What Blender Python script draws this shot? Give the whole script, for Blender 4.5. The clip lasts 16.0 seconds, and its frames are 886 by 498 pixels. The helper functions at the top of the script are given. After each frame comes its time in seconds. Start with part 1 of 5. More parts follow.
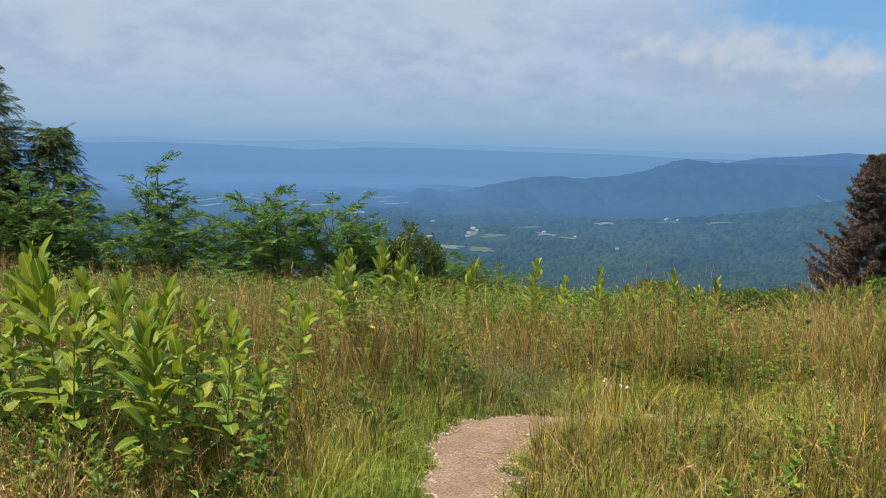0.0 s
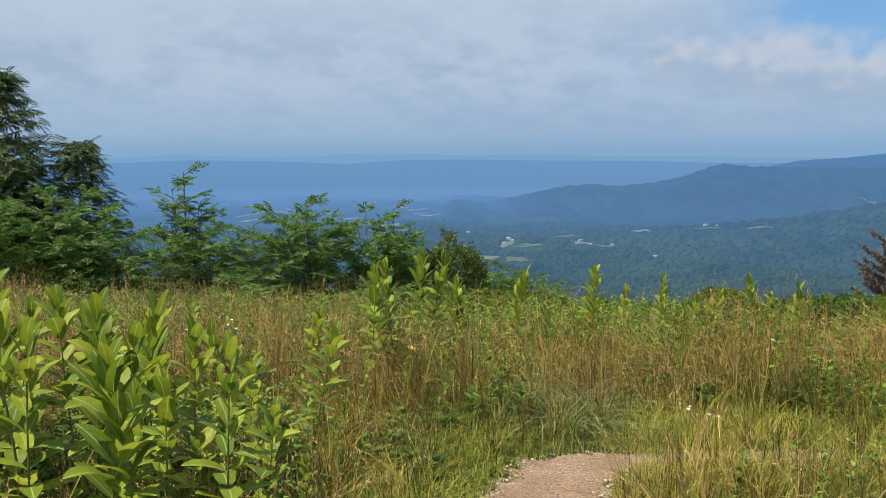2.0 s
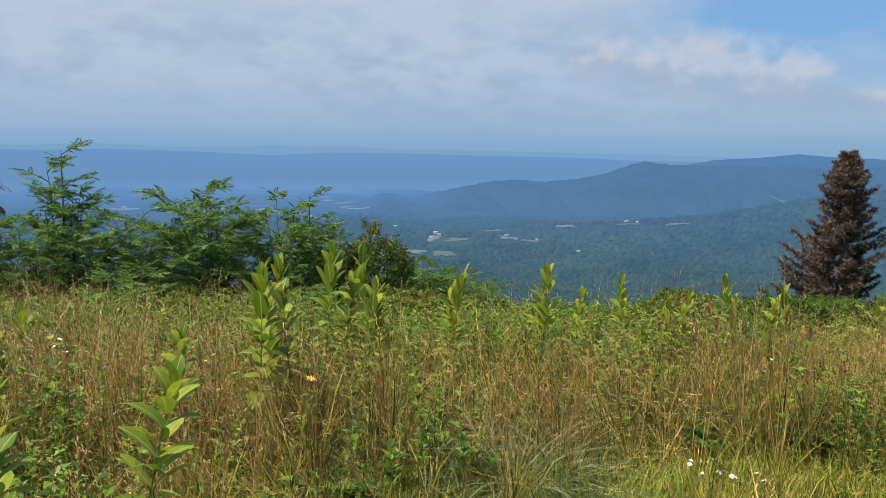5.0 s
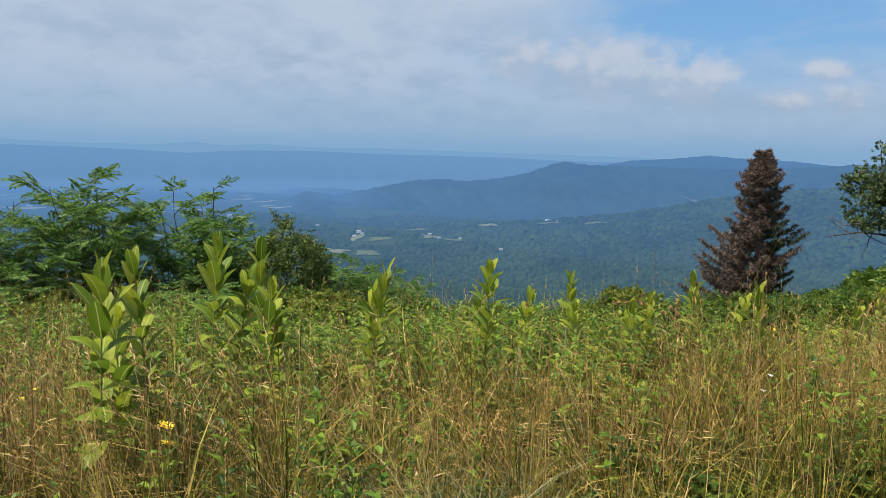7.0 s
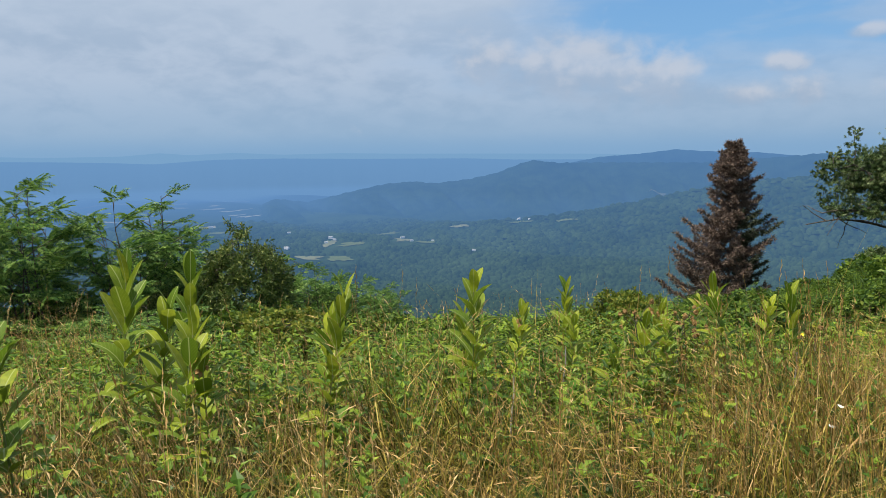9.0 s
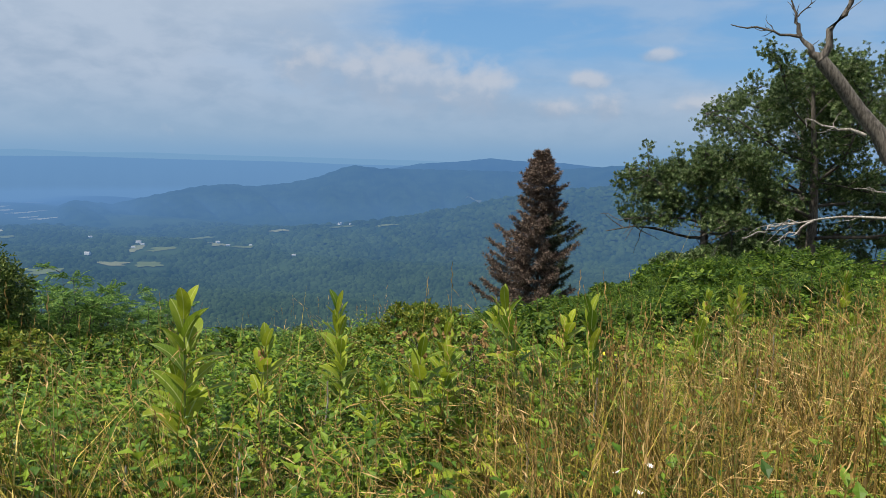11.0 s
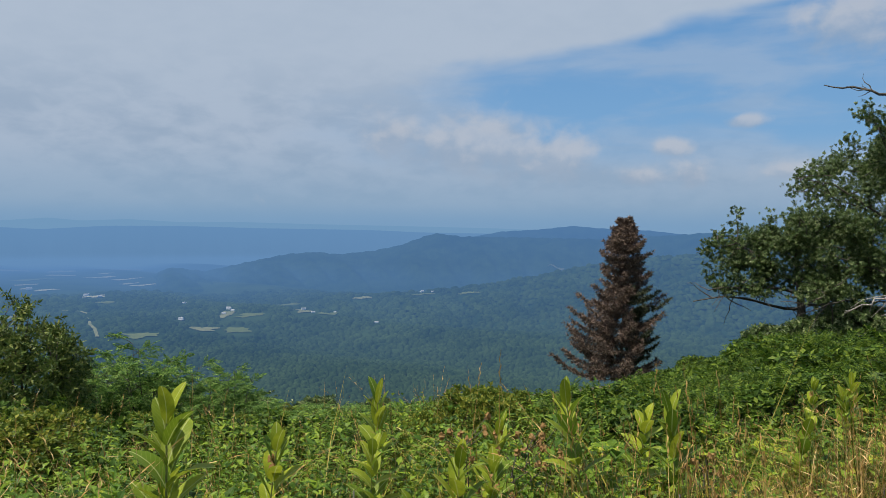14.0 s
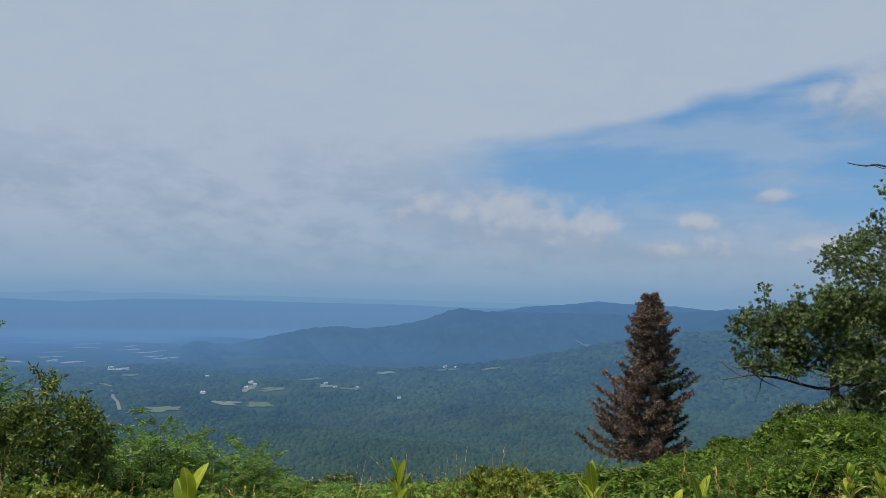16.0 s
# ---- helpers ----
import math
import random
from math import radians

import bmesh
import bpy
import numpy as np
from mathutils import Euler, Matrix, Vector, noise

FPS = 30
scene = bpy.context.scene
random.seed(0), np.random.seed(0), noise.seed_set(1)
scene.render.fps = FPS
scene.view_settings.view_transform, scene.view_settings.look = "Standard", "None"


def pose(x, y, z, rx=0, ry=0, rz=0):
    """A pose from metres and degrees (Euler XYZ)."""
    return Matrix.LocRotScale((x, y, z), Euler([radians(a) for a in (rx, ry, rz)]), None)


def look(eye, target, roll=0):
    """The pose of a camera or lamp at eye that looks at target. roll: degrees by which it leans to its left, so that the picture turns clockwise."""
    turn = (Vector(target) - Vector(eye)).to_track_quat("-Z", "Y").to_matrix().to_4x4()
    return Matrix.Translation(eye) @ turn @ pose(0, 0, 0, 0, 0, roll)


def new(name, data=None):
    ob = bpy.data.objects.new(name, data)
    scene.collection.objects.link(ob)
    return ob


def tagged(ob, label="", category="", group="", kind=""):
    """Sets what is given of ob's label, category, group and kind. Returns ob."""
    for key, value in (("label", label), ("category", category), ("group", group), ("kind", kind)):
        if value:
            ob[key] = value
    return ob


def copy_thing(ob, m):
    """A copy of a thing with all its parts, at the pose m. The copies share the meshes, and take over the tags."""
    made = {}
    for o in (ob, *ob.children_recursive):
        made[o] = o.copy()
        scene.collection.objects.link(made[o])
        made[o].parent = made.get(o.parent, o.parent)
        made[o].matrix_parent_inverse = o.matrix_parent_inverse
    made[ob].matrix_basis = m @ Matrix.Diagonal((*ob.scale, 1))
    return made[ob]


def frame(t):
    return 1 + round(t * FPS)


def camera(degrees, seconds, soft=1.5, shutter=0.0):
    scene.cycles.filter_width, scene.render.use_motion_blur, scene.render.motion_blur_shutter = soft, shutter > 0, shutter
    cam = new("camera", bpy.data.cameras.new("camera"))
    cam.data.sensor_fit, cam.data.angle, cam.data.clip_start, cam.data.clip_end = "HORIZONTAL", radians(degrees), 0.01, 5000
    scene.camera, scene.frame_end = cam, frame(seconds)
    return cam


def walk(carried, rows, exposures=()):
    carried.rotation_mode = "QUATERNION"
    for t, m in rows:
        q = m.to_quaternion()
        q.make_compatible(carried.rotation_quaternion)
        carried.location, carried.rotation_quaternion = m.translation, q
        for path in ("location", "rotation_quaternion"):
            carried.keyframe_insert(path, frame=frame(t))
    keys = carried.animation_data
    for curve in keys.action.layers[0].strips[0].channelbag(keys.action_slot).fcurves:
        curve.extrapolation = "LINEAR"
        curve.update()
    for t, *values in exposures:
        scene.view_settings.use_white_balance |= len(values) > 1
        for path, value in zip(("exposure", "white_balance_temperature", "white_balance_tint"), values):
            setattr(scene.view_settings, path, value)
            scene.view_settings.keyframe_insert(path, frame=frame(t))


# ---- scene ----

# ---------------------------------------------------------------- camera
cam = camera(60.45, 16.0, 0.75)


def row(t, x, y, z, yaw, pitch, roll):
    return (t, pose(x, y, z, 90 + pitch, 0, -yaw) @ pose(0, 0, 0, 0, 0, roll))


walk(cam, [
    row(0.0, 0.0, 0.0, 1.55, 0.0, -8.1, 1.19),
    row(0.5, -0.09, 0.27, 1.49, 0.16, -7.96, 0.7),
    row(1.0, -0.17, 0.55, 1.47, -0.3, -7.62, -0.61),
    row(1.5, -0.13, 0.84, 1.41, -1.95, -7.29, -0.52),
    row(2.0, -0.12, 1.09, 1.36, -2.72, -7.28, -0.34),
    row(2.5, -0.17, 1.38, 1.35, -2.88, -7.15, -0.84),
    row(3.0, -0.17, 1.67, 1.32, -3.14, -8.23, -0.68),
    row(3.5, -0.13, 2.02, 1.24, -3.03, -8.18, -0.08),
    row(4.0, -0.15, 2.34, 1.2, -2.03, -7.97, 0.14),
    row(4.5, -0.15, 2.63, 1.19, 0.05, -7.94, 0.39),
    row(5.0, -0.11, 2.98, 1.12, 2.83, -7.72, 0.77),
    row(5.2, -0.11, 3.1, 1.1, 3.64, -7.74, 0.92),
    row(7.3, 0.01, 4.62, 0.85, 9.01, -7.74, 1.23),
    row(7.5, 0.01, 4.74, 0.84, 9.19, -7.84, 1.25),
    row(8.0, 0.11, 5.08, 0.79, 9.78, -7.71, 1.46),
    row(8.5, 0.13, 5.35, 0.76, 10.23, -7.64, 0.2),
    row(9.0, 0.19, 5.6, 0.76, 10.68, -7.51, -0.7),
    row(9.5, 0.42, 5.85, 0.71, 13.32, -7.51, 0.46),
    row(10.0, 0.63, 6.11, 0.67, 19.42, -7.37, 1.22),
    row(10.2, 0.7, 6.23, 0.65, 21.56, -7.37, 1.47),
    row(10.8, 0.9, 6.55, 0.63, 24.3, -7.2, 1.1),
    row(11.5, 1.12, 6.95, 0.60, 23.2, -6.7, 0.5),
    row(12.3, 1.28, 7.25, 0.58, 21.03, -5.61, 0.14),
    row(12.5, 1.31, 7.28, 0.59, 20.92, -5.14, 0.4),
    row(13.0, 1.36, 7.26, 0.61, 20.39, -3.89, 0.61),
    row(13.5, 1.4, 7.24, 0.63, 18.66, -2.94, 0.64),
    row(14.0, 1.42, 7.22, 0.64, 17.96, -2.09, 0.69),
    row(14.5, 1.42, 7.21, 0.65, 17.48, -0.17, 0.74),
    row(15.0, 1.42, 7.2, 0.66, 16.93, 1.7, 0.84),
    row(15.5, 1.41, 7.2, 0.67, 16.43, 3.23, 0.9),
    row(16.0, 1.41, 7.19, 0.67, 16.09, 3.5, 1.0),
], exposures=((0.0, 0.5), (8.5, 0.5), (10.0, 0.43), (12.5, 0.4), (13.0, 0.41), (13.5, 0.3), (14.0, 0.26), (14.5, 0.25), (15.5, 0.21), (16.0, 0.2)))


# ---------------------------------------------------------------- node helpers
class Sock:
    """A socket in a node tree, with arithmetic."""

    def __init__(self, tree, out):
        self.tree, self.out = tree, out

    def op(self, kind, *args):
        n = self.tree.nodes.new("ShaderNodeMath")
        n.operation = kind
        for i, a in enumerate((self, *args)):
            if isinstance(a, Sock):
                self.tree.links.new(a.out, n.inputs[i])
            else:
                n.inputs[i].default_value = a
        return Sock(self.tree, n.outputs[0])

    def __add__(self, o):
        return self.op("ADD", o)

    def __sub__(self, o):
        return self.op("SUBTRACT", o)

    def __mul__(self, o):
        return self.op("MULTIPLY", o)

    def __truediv__(self, o):
        return self.op("DIVIDE", o)

    def clamp(self):
        return self.op("MAXIMUM", 0.0).op("MINIMUM", 1.0)

    def ramp(self, lo, hi):
        """0 below lo, 1 above hi, smooth between (also with hi below lo)."""
        n = self.tree.nodes.new("ShaderNodeMapRange")
        n.interpolation_type = "SMOOTHSTEP"
        flip = hi < lo
        n.inputs["From Min"].default_value, n.inputs["From Max"].default_value = (hi, lo) if flip else (lo, hi)
        n.inputs["To Min"].default_value, n.inputs["To Max"].default_value = (1, 0) if flip else (0, 1)
        self.tree.links.new(self.out, n.inputs["Value"])
        return Sock(self.tree, n.outputs[0])


def node(tree, kind, **links):
    n = tree.nodes.new(kind)
    for key, v in links.items():
        s = n.inputs[key.replace("_", " ")]
        if isinstance(v, Sock):
            tree.links.new(v.out, s)
        else:
            s.default_value = v
    return n


def mixed(tree, fac, a, b):
    n = tree.nodes.new("ShaderNodeMix")
    n.data_type = "RGBA"
    for s, v in ((n.inputs[0], fac), (n.inputs[6], a), (n.inputs[7], b)):
        if isinstance(v, Sock):
            tree.links.new(v.out, s)
        elif isinstance(v, tuple):
            s.default_value = (*v, 1)[:4]
        else:
            s.default_value = v
    return Sock(tree, n.outputs[2])


def noisy(tree, vec, scale, detail=4.0, rough=0.55, distortion=0.0):
    n = node(tree, "ShaderNodeTexNoise", Scale=scale, Detail=detail, Roughness=rough, Distortion=distortion)
    if vec is not None:
        tree.links.new(vec.out, n.inputs["Vector"])
    return Sock(tree, n.outputs[0])


def stretch(tree, vec, sx, sy, sz):
    n = tree.nodes.new("ShaderNodeVectorMath")
    n.operation = "MULTIPLY"
    tree.links.new(vec.out, n.inputs[0])
    n.inputs[1].default_value = (sx, sy, sz)
    return Sock(tree, n.outputs[0])


# ---------------------------------------------------------------- world and sun
SUN_AZ, SUN_EL = -95.0, 64.0      # degrees, clockwise from +y; height
SKY = 0.071


def make_world():
    w = bpy.data.worlds.new("sky")
    scene.world = w
    w.use_nodes = True
    t = w.node_tree
    t.nodes.clear()
    sky = t.nodes.new("ShaderNodeTexSky")
    sky.sky_type, sky.sun_disc = "NISHITA", False
    sky.sun_elevation, sky.sun_rotation = radians(SUN_EL), radians(SUN_AZ)
    sky.altitude, sky.dust_density = 800, 1.5
    blue = Sock(t, sky.outputs[0])
    way = Sock(t, t.nodes.new("ShaderNodeTexCoord").outputs["Generated"])
    xyz = node(t, "ShaderNodeSeparateXYZ", Vector=way)
    x, y, z = (Sock(t, o) for o in xyz.outputs)
    az = x.op("ARCTAN2", y) * 57.2958
    el = z.op("ARCSINE") * 57.2958
    flat = Sock(t, node(t, "ShaderNodeCombineXYZ", X=az * 0.1, Y=el * 0.22, Z=0.0).outputs[0])
    fine = noisy(t, flat, 3.4, 6, 0.55, 0.25)
    broad = noisy(t, flat, 0.8, 4, 0.5, 0.1)
    wisp = noisy(t, stretch(t, flat, 0.6, 1.2, 1), 1.5, 5, 0.5, 0.4)
    # the clear gap, under the edge of a high bank of cloud
    edge = (az - 6.0) * 0.165 + 9.6 + (broad - 0.5) * 5.0
    under = (edge - el).ramp(-0.3, 1.2)
    gap = under * el.ramp(3.0, 6.5) * (az + (broad - 0.5) * 20.0).ramp(4, 27) * az.ramp(150, 100)
    gap = gap * (wisp - 0.42).ramp(0.22, -0.04).op("MULTIPLY_ADD", 0.45, 0.55)
    # banks of cloud
    cover = fine * 0.45 + broad * 0.55
    light = (cover - 0.38).ramp(0.0, 0.2)
    grey = mixed(t, light, (3.65, 4.75, 6.3), (4.6, 5.6, 7.05))
    bank_top = mixed(t, el.ramp(6, 13) * 0.8, grey, (5.0, 5.95, 7.3))
    clear = mixed(t, 0.65, blue, (1.4, 4.0, 8.0))
    clear = mixed(t, el.ramp(16, 4) * 0.6, clear, (2.4, 4.7, 7.6))
    col = mixed(t, gap, bank_top, clear)
    # heaped clouds: az, el, half width, half height
    heaps = ((14.2, 6.1, 2.6, 2.0), (18.8, 5.5, 2.2, 2.3), (22.2, 6.0, 2.2, 2.5), (26.6, 4.8, 2.8, 2.2), (34.6, 5.5, 1.7, 0.75),
             (36.0, 3.6, 1.3, 1.2), (32.2, 3.4, 1.6, 0.8), (43.0, 3.7, 2.4, 0.8), (45.8, 13.2, 4.0, 2.3), (39.4, 7.2, 1.5, 0.5))
    total = rise = None
    for a, e, ra, re in heaps:
        u, v = (az - a) / ra, (el - e) / re
        blob = (u * u + v * v).op("MULTIPLY", -1.0).op("EXPONENT")
        total = blob if total is None else total + blob
        rise = blob * v if rise is None else rise + blob * v
    even = Sock(t, node(t, "ShaderNodeCombineXYZ", X=az * 0.2, Y=el * 0.24, Z=3.0).outputs[0])
    puff = noisy(t, even, 2.8, 5, 0.5, 0.15)
    heap = (total.op("MINIMUM", 1.0) + (puff - 0.5) * 1.25).ramp(0.2, 0.95)
    top = (rise / (total + 0.02) + (puff - 0.5) * 3.0).ramp(-0.55, 0.75)
    white = mixed(t, top, (3.75, 4.7, 6.1), (5.8, 6.15, 6.9))
    # haze over the horizon
    col = mixed(t, el.ramp(6.5, 0.0) * 0.85, col, (2.8, 4.35, 6.2))
    col = mixed(t, heap * 0.72, col, white)
    col = mixed(t, el.ramp(1.6, -0.4) * 0.8, col, (2.1, 3.85, 6.1))
    bg = node(t, "ShaderNodeBackground", Color=col, Strength=SKY)
    out = t.nodes.new("ShaderNodeOutputWorld")
    t.links.new(bg.outputs[0], out.inputs[0])


make_world()
sun = new("sun", bpy.data.lights.new("sun", "SUN"))
sun.data.energy, sun.data.angle, sun.data.color = 5.0, radians(0.6), (1.0, 0.92, 0.78)
a, e = radians(SUN_AZ), radians(SUN_EL)
sun.matrix_world = look((math.sin(a) * math.cos(e) * 50, math.cos(a) * math.cos(e) * 50, math.sin(e) * 50), (0, 0, 0))


# ---------------------------------------------------------------- materials
def material(name, build):
    m = bpy.data.materials.new(name)
    m.use_nodes = True
    t = m.node_tree
    t.nodes.clear()
    out = t.nodes.new("ShaderNodeOutputMaterial")
    t.links.new(build(t), out.inputs[0])
    return m


def position(t):
    return Sock(t, t.nodes.new("ShaderNodeNewGeometry").outputs["Position"])


def island(t):
    return Sock(t, t.nodes.new("ShaderNodeNewGeometry").outputs["Random Per Island"])


def object_random(t):
    return Sock(t, t.nodes.new("ShaderNodeObjectInfo").outputs["Random"])


def leafy(name, stops, through_light=0.35, rough=0.55, patch=None, by_object=False):
    """Foliage: a spread of colours from piece to piece, light shining through."""

    def build(t):
        rnd = object_random(t) if by_object else island(t)
        ramp = t.nodes.new("ShaderNodeValToRGB")
        els = ramp.color_ramp.elements
        while len(els) < len(stops):
            els.new(0.5)
        for s, (at, c) in zip(els, stops):
            s.position, s.color = at, (*c, 1)
        fac = rnd
        if patch:
            fac = (rnd * (1 - patch[1]) + (noisy(t, position(t), patch[0], 3) - 0.5) * 2.2 * patch[1] + patch[1] * 0.5).clamp()
        t.links.new(fac.out, ramp.inputs[0])
        col = Sock(t, ramp.outputs[0])
        fine = noisy(t, position(t), 30.0, 2)
        col = mixed(t, (fine - 0.35).ramp(0.0, 0.4) * 0.35, col, mixed(t, 0.5, col, (0.02, 0.03, 0.008)))
        p = node(t, "ShaderNodeBsdfPrincipled", Base_Color=col, Roughness=rough)
        p.inputs["Specular IOR Level"].default_value = 0.22
        tr = node(t, "ShaderNodeBsdfTranslucent", Color=col)
        mx = node(t, "ShaderNodeMixShader", Fac=through_light)
        t.links.new(p.outputs[0], mx.inputs[1])
        t.links.new(tr.outputs[0], mx.inputs[2])
        return mx.outputs[0]

    return material(name, build)


def bark(name, dark, light, scale=14.0):
    def build(t):
        n = noisy(t, stretch(t, position(t), 1, 1, 0.25), scale, 6, 0.65)
        col = mixed(t, (n - 0.35).ramp(0, 0.3), dark, light)
        b = node(t, "ShaderNodeBump", Strength=0.6, Distance=0.02, Height=n)
        return node(t, "ShaderNodeBsdfPrincipled", Base_Color=col, Roughness=0.9, Normal=Sock(t, b.outputs[0])).outputs[0]

    return material(name, build)


# haze colours and share by distance, painted into far land as emission
HAZE_NEAR = (0.077, 0.178, 0.365)
HAZE_FAR = (0.11, 0.225, 0.4)
HAZE_FAINT = (0.142, 0.268, 0.427)
HAZE_LOW = (0.138, 0.26, 0.435)      # painted haze over the low ground of the far plain
HAZE_STOPS = ((0.0, 0.0), (0.12, 0.02), (0.25, 0.18), (0.40, 0.34), (0.55, 0.49), (0.60, 0.58), (0.70, 0.65), (0.80, 0.74), (0.88, 0.83), (0.95, 0.97))


def distant(name, dark, light, scale, spread=0.5):
    """Land of the far backdrop, with distance haze painted in as a glow."""

    def build(t):
        pos = position(t)
        n = noisy(t, pos, scale, 5, 0.6) * 0.55 + noisy(t, pos, scale * 0.35, 3, 0.5) * 0.45
        fac = (n - 0.3).ramp(0, 0.4) * (1 - spread) + island(t) * spread
        col = mixed(t, fac, dark, light)
        d = node(t, "ShaderNodeBsdfDiffuse", Color=col)
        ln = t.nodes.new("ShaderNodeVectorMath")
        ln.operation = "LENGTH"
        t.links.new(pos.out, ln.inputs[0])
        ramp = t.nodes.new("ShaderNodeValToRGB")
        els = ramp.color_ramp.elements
        while len(els) < len(HAZE_STOPS):
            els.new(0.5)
        for s, (at, v) in zip(els, HAZE_STOPS):
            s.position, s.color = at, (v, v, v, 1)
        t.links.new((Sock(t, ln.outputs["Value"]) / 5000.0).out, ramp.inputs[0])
        haze_col = mixed(t, (Sock(t, ln.outputs["Value"]) / 5000.0).ramp(0.84, 0.965), HAZE_NEAR, HAZE_FAR)
        haze_col = mixed(t, (Sock(t, ln.outputs["Value"]) / 5000.0).ramp(0.966, 0.974), haze_col, HAZE_FAINT)
        # low far ground: paler painted haze, and more of it
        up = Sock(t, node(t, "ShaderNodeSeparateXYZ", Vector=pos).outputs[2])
        haze_col = mixed(t, (Sock(t, ln.outputs["Value"]) / 5000.0).ramp(0.55, 0.85) * up.ramp(-50.0, -280.0) * 0.2, haze_col, HAZE_LOW)
        em = node(t, "ShaderNodeEmission", Color=haze_col, Strength=1.0)
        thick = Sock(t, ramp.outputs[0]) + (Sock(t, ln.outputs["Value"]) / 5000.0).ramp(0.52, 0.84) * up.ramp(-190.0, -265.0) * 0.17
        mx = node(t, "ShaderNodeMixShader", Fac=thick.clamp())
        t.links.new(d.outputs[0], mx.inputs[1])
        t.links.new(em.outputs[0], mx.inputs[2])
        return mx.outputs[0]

    return material(name, build)


def soil(t):
    pos = position(t)
    n = noisy(t, pos, 9.0, 6, 0.7)
    m = noisy(t, pos, 1.3, 3)
    col = mixed(t, (n - 0.3).ramp(0, 0.4), (0.025, 0.021, 0.011), (0.10, 0.08, 0.035))
    col = mixed(t, (m - 0.4).ramp(0, 0.25) * 0.6, col, (0.04, 0.055, 0.016))
    b = node(t, "ShaderNodeBump", Strength=0.8, Distance=0.04, Height=n)
    return node(t, "ShaderNodeBsdfPrincipled", Base_Color=col, Roughness=0.95, Normal=Sock(t, b.outputs[0])).outputs[0]


def gravel(t):
    pos = position(t)
    n = noisy(t, pos, 60.0, 4, 0.7)
    m = noisy(t, pos, 3.0, 4)
    col = mixed(t, (n - 0.3).ramp(0, 0.4), (0.085, 0.055, 0.036), (0.44, 0.3, 0.205))
    col = mixed(t, (m - 0.40).ramp(0, 0.2) * 0.65, col, mixed(t, (n - 0.35).ramp(0, 0.35), (0.12, 0.072, 0.042), (0.29, 0.18, 0.115)))
    b = node(t, "ShaderNodeBump", Strength=0.9, Distance=0.016, Height=n)
    return node(t, "ShaderNodeBsdfPrincipled", Base_Color=col, Roughness=0.95, Normal=Sock(t, b.outputs[0])).outputs[0]


def pebble(t):
    col = mixed(t, island(t), (0.14, 0.1, 0.075), (0.56, 0.45, 0.36))
    return node(t, "ShaderNodeBsdfPrincipled", Base_Color=col, Roughness=0.85).outputs[0]


def plain(name, col, rough=0.8):
    def build(t):
        n = noisy(t, position(t), 20.0, 3)
        c = mixed(t, n * 0.3, col, tuple(v * 0.7 for v in col))
        return node(t, "ShaderNodeBsdfPrincipled", Base_Color=c, Roughness=rough).outputs[0]

    return material(name, build)


M_SOIL, M_GRAVEL, M_PEBBLE = material("meadow soil", soil), material("gravel", gravel), material("pebble", pebble)
# M_FOREST to M_FARROOF: haze painted in as glow
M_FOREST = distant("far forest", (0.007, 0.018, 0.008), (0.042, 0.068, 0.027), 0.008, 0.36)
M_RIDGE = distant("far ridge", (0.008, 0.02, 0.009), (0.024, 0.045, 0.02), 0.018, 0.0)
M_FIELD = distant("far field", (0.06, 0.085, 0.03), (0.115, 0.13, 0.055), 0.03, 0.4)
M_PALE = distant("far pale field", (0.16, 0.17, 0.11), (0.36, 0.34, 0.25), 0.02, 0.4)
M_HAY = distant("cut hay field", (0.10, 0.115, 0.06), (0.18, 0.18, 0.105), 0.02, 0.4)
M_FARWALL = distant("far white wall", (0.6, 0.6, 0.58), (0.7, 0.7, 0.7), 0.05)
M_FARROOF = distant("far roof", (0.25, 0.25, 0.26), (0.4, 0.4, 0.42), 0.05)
M_GREEN = leafy("green grass", ((0, (0.014, 0.024, 0.004)), (0.42, (0.075, 0.084, 0.009)), (0.7, (0.33, 0.26, 0.038)), (1, (0.7, 0.53, 0.155))), 0.23, 0.5, (0.9, 0.42))
M_DRY = leafy("dry grass", ((0, (0.025, 0.019, 0.006)), (0.36, (0.22, 0.145, 0.04)), (0.6, (0.42, 0.245, 0.08)), (1, (0.84, 0.64, 0.33))), 0.16, 0.6, (0.8, 0.4))
M_SHORT = leafy("short grass", ((0, (0.045, 0.08, 0.008)), (0.5, (0.27, 0.34, 0.036)), (1, (0.62, 0.58, 0.14))), 0.32, 0.5, (1.2, 0.3))
M_TUFT = leafy("grey-green grass", ((0, (0.03, 0.055, 0.018)), (0.5, (0.12, 0.165, 0.06)), (1, (0.42, 0.42, 0.25))), 0.3)
M_WEED = leafy("weed leaves", ((0, (0.014, 0.045, 0.007)), (0.4, (0.085, 0.17, 0.016)), (0.88, (0.25, 0.355, 0.035)), (1, (0.42, 0.42, 0.05))), 0.34, 0.45, (0.8, 0.25))

M_VINE = leafy("vine leaves", ((0, (0.06, 0.13, 0.012)), (0.55, (0.2, 0.3, 0.025)), (1, (0.48, 0.5, 0.045))), 0.4, 0.5)


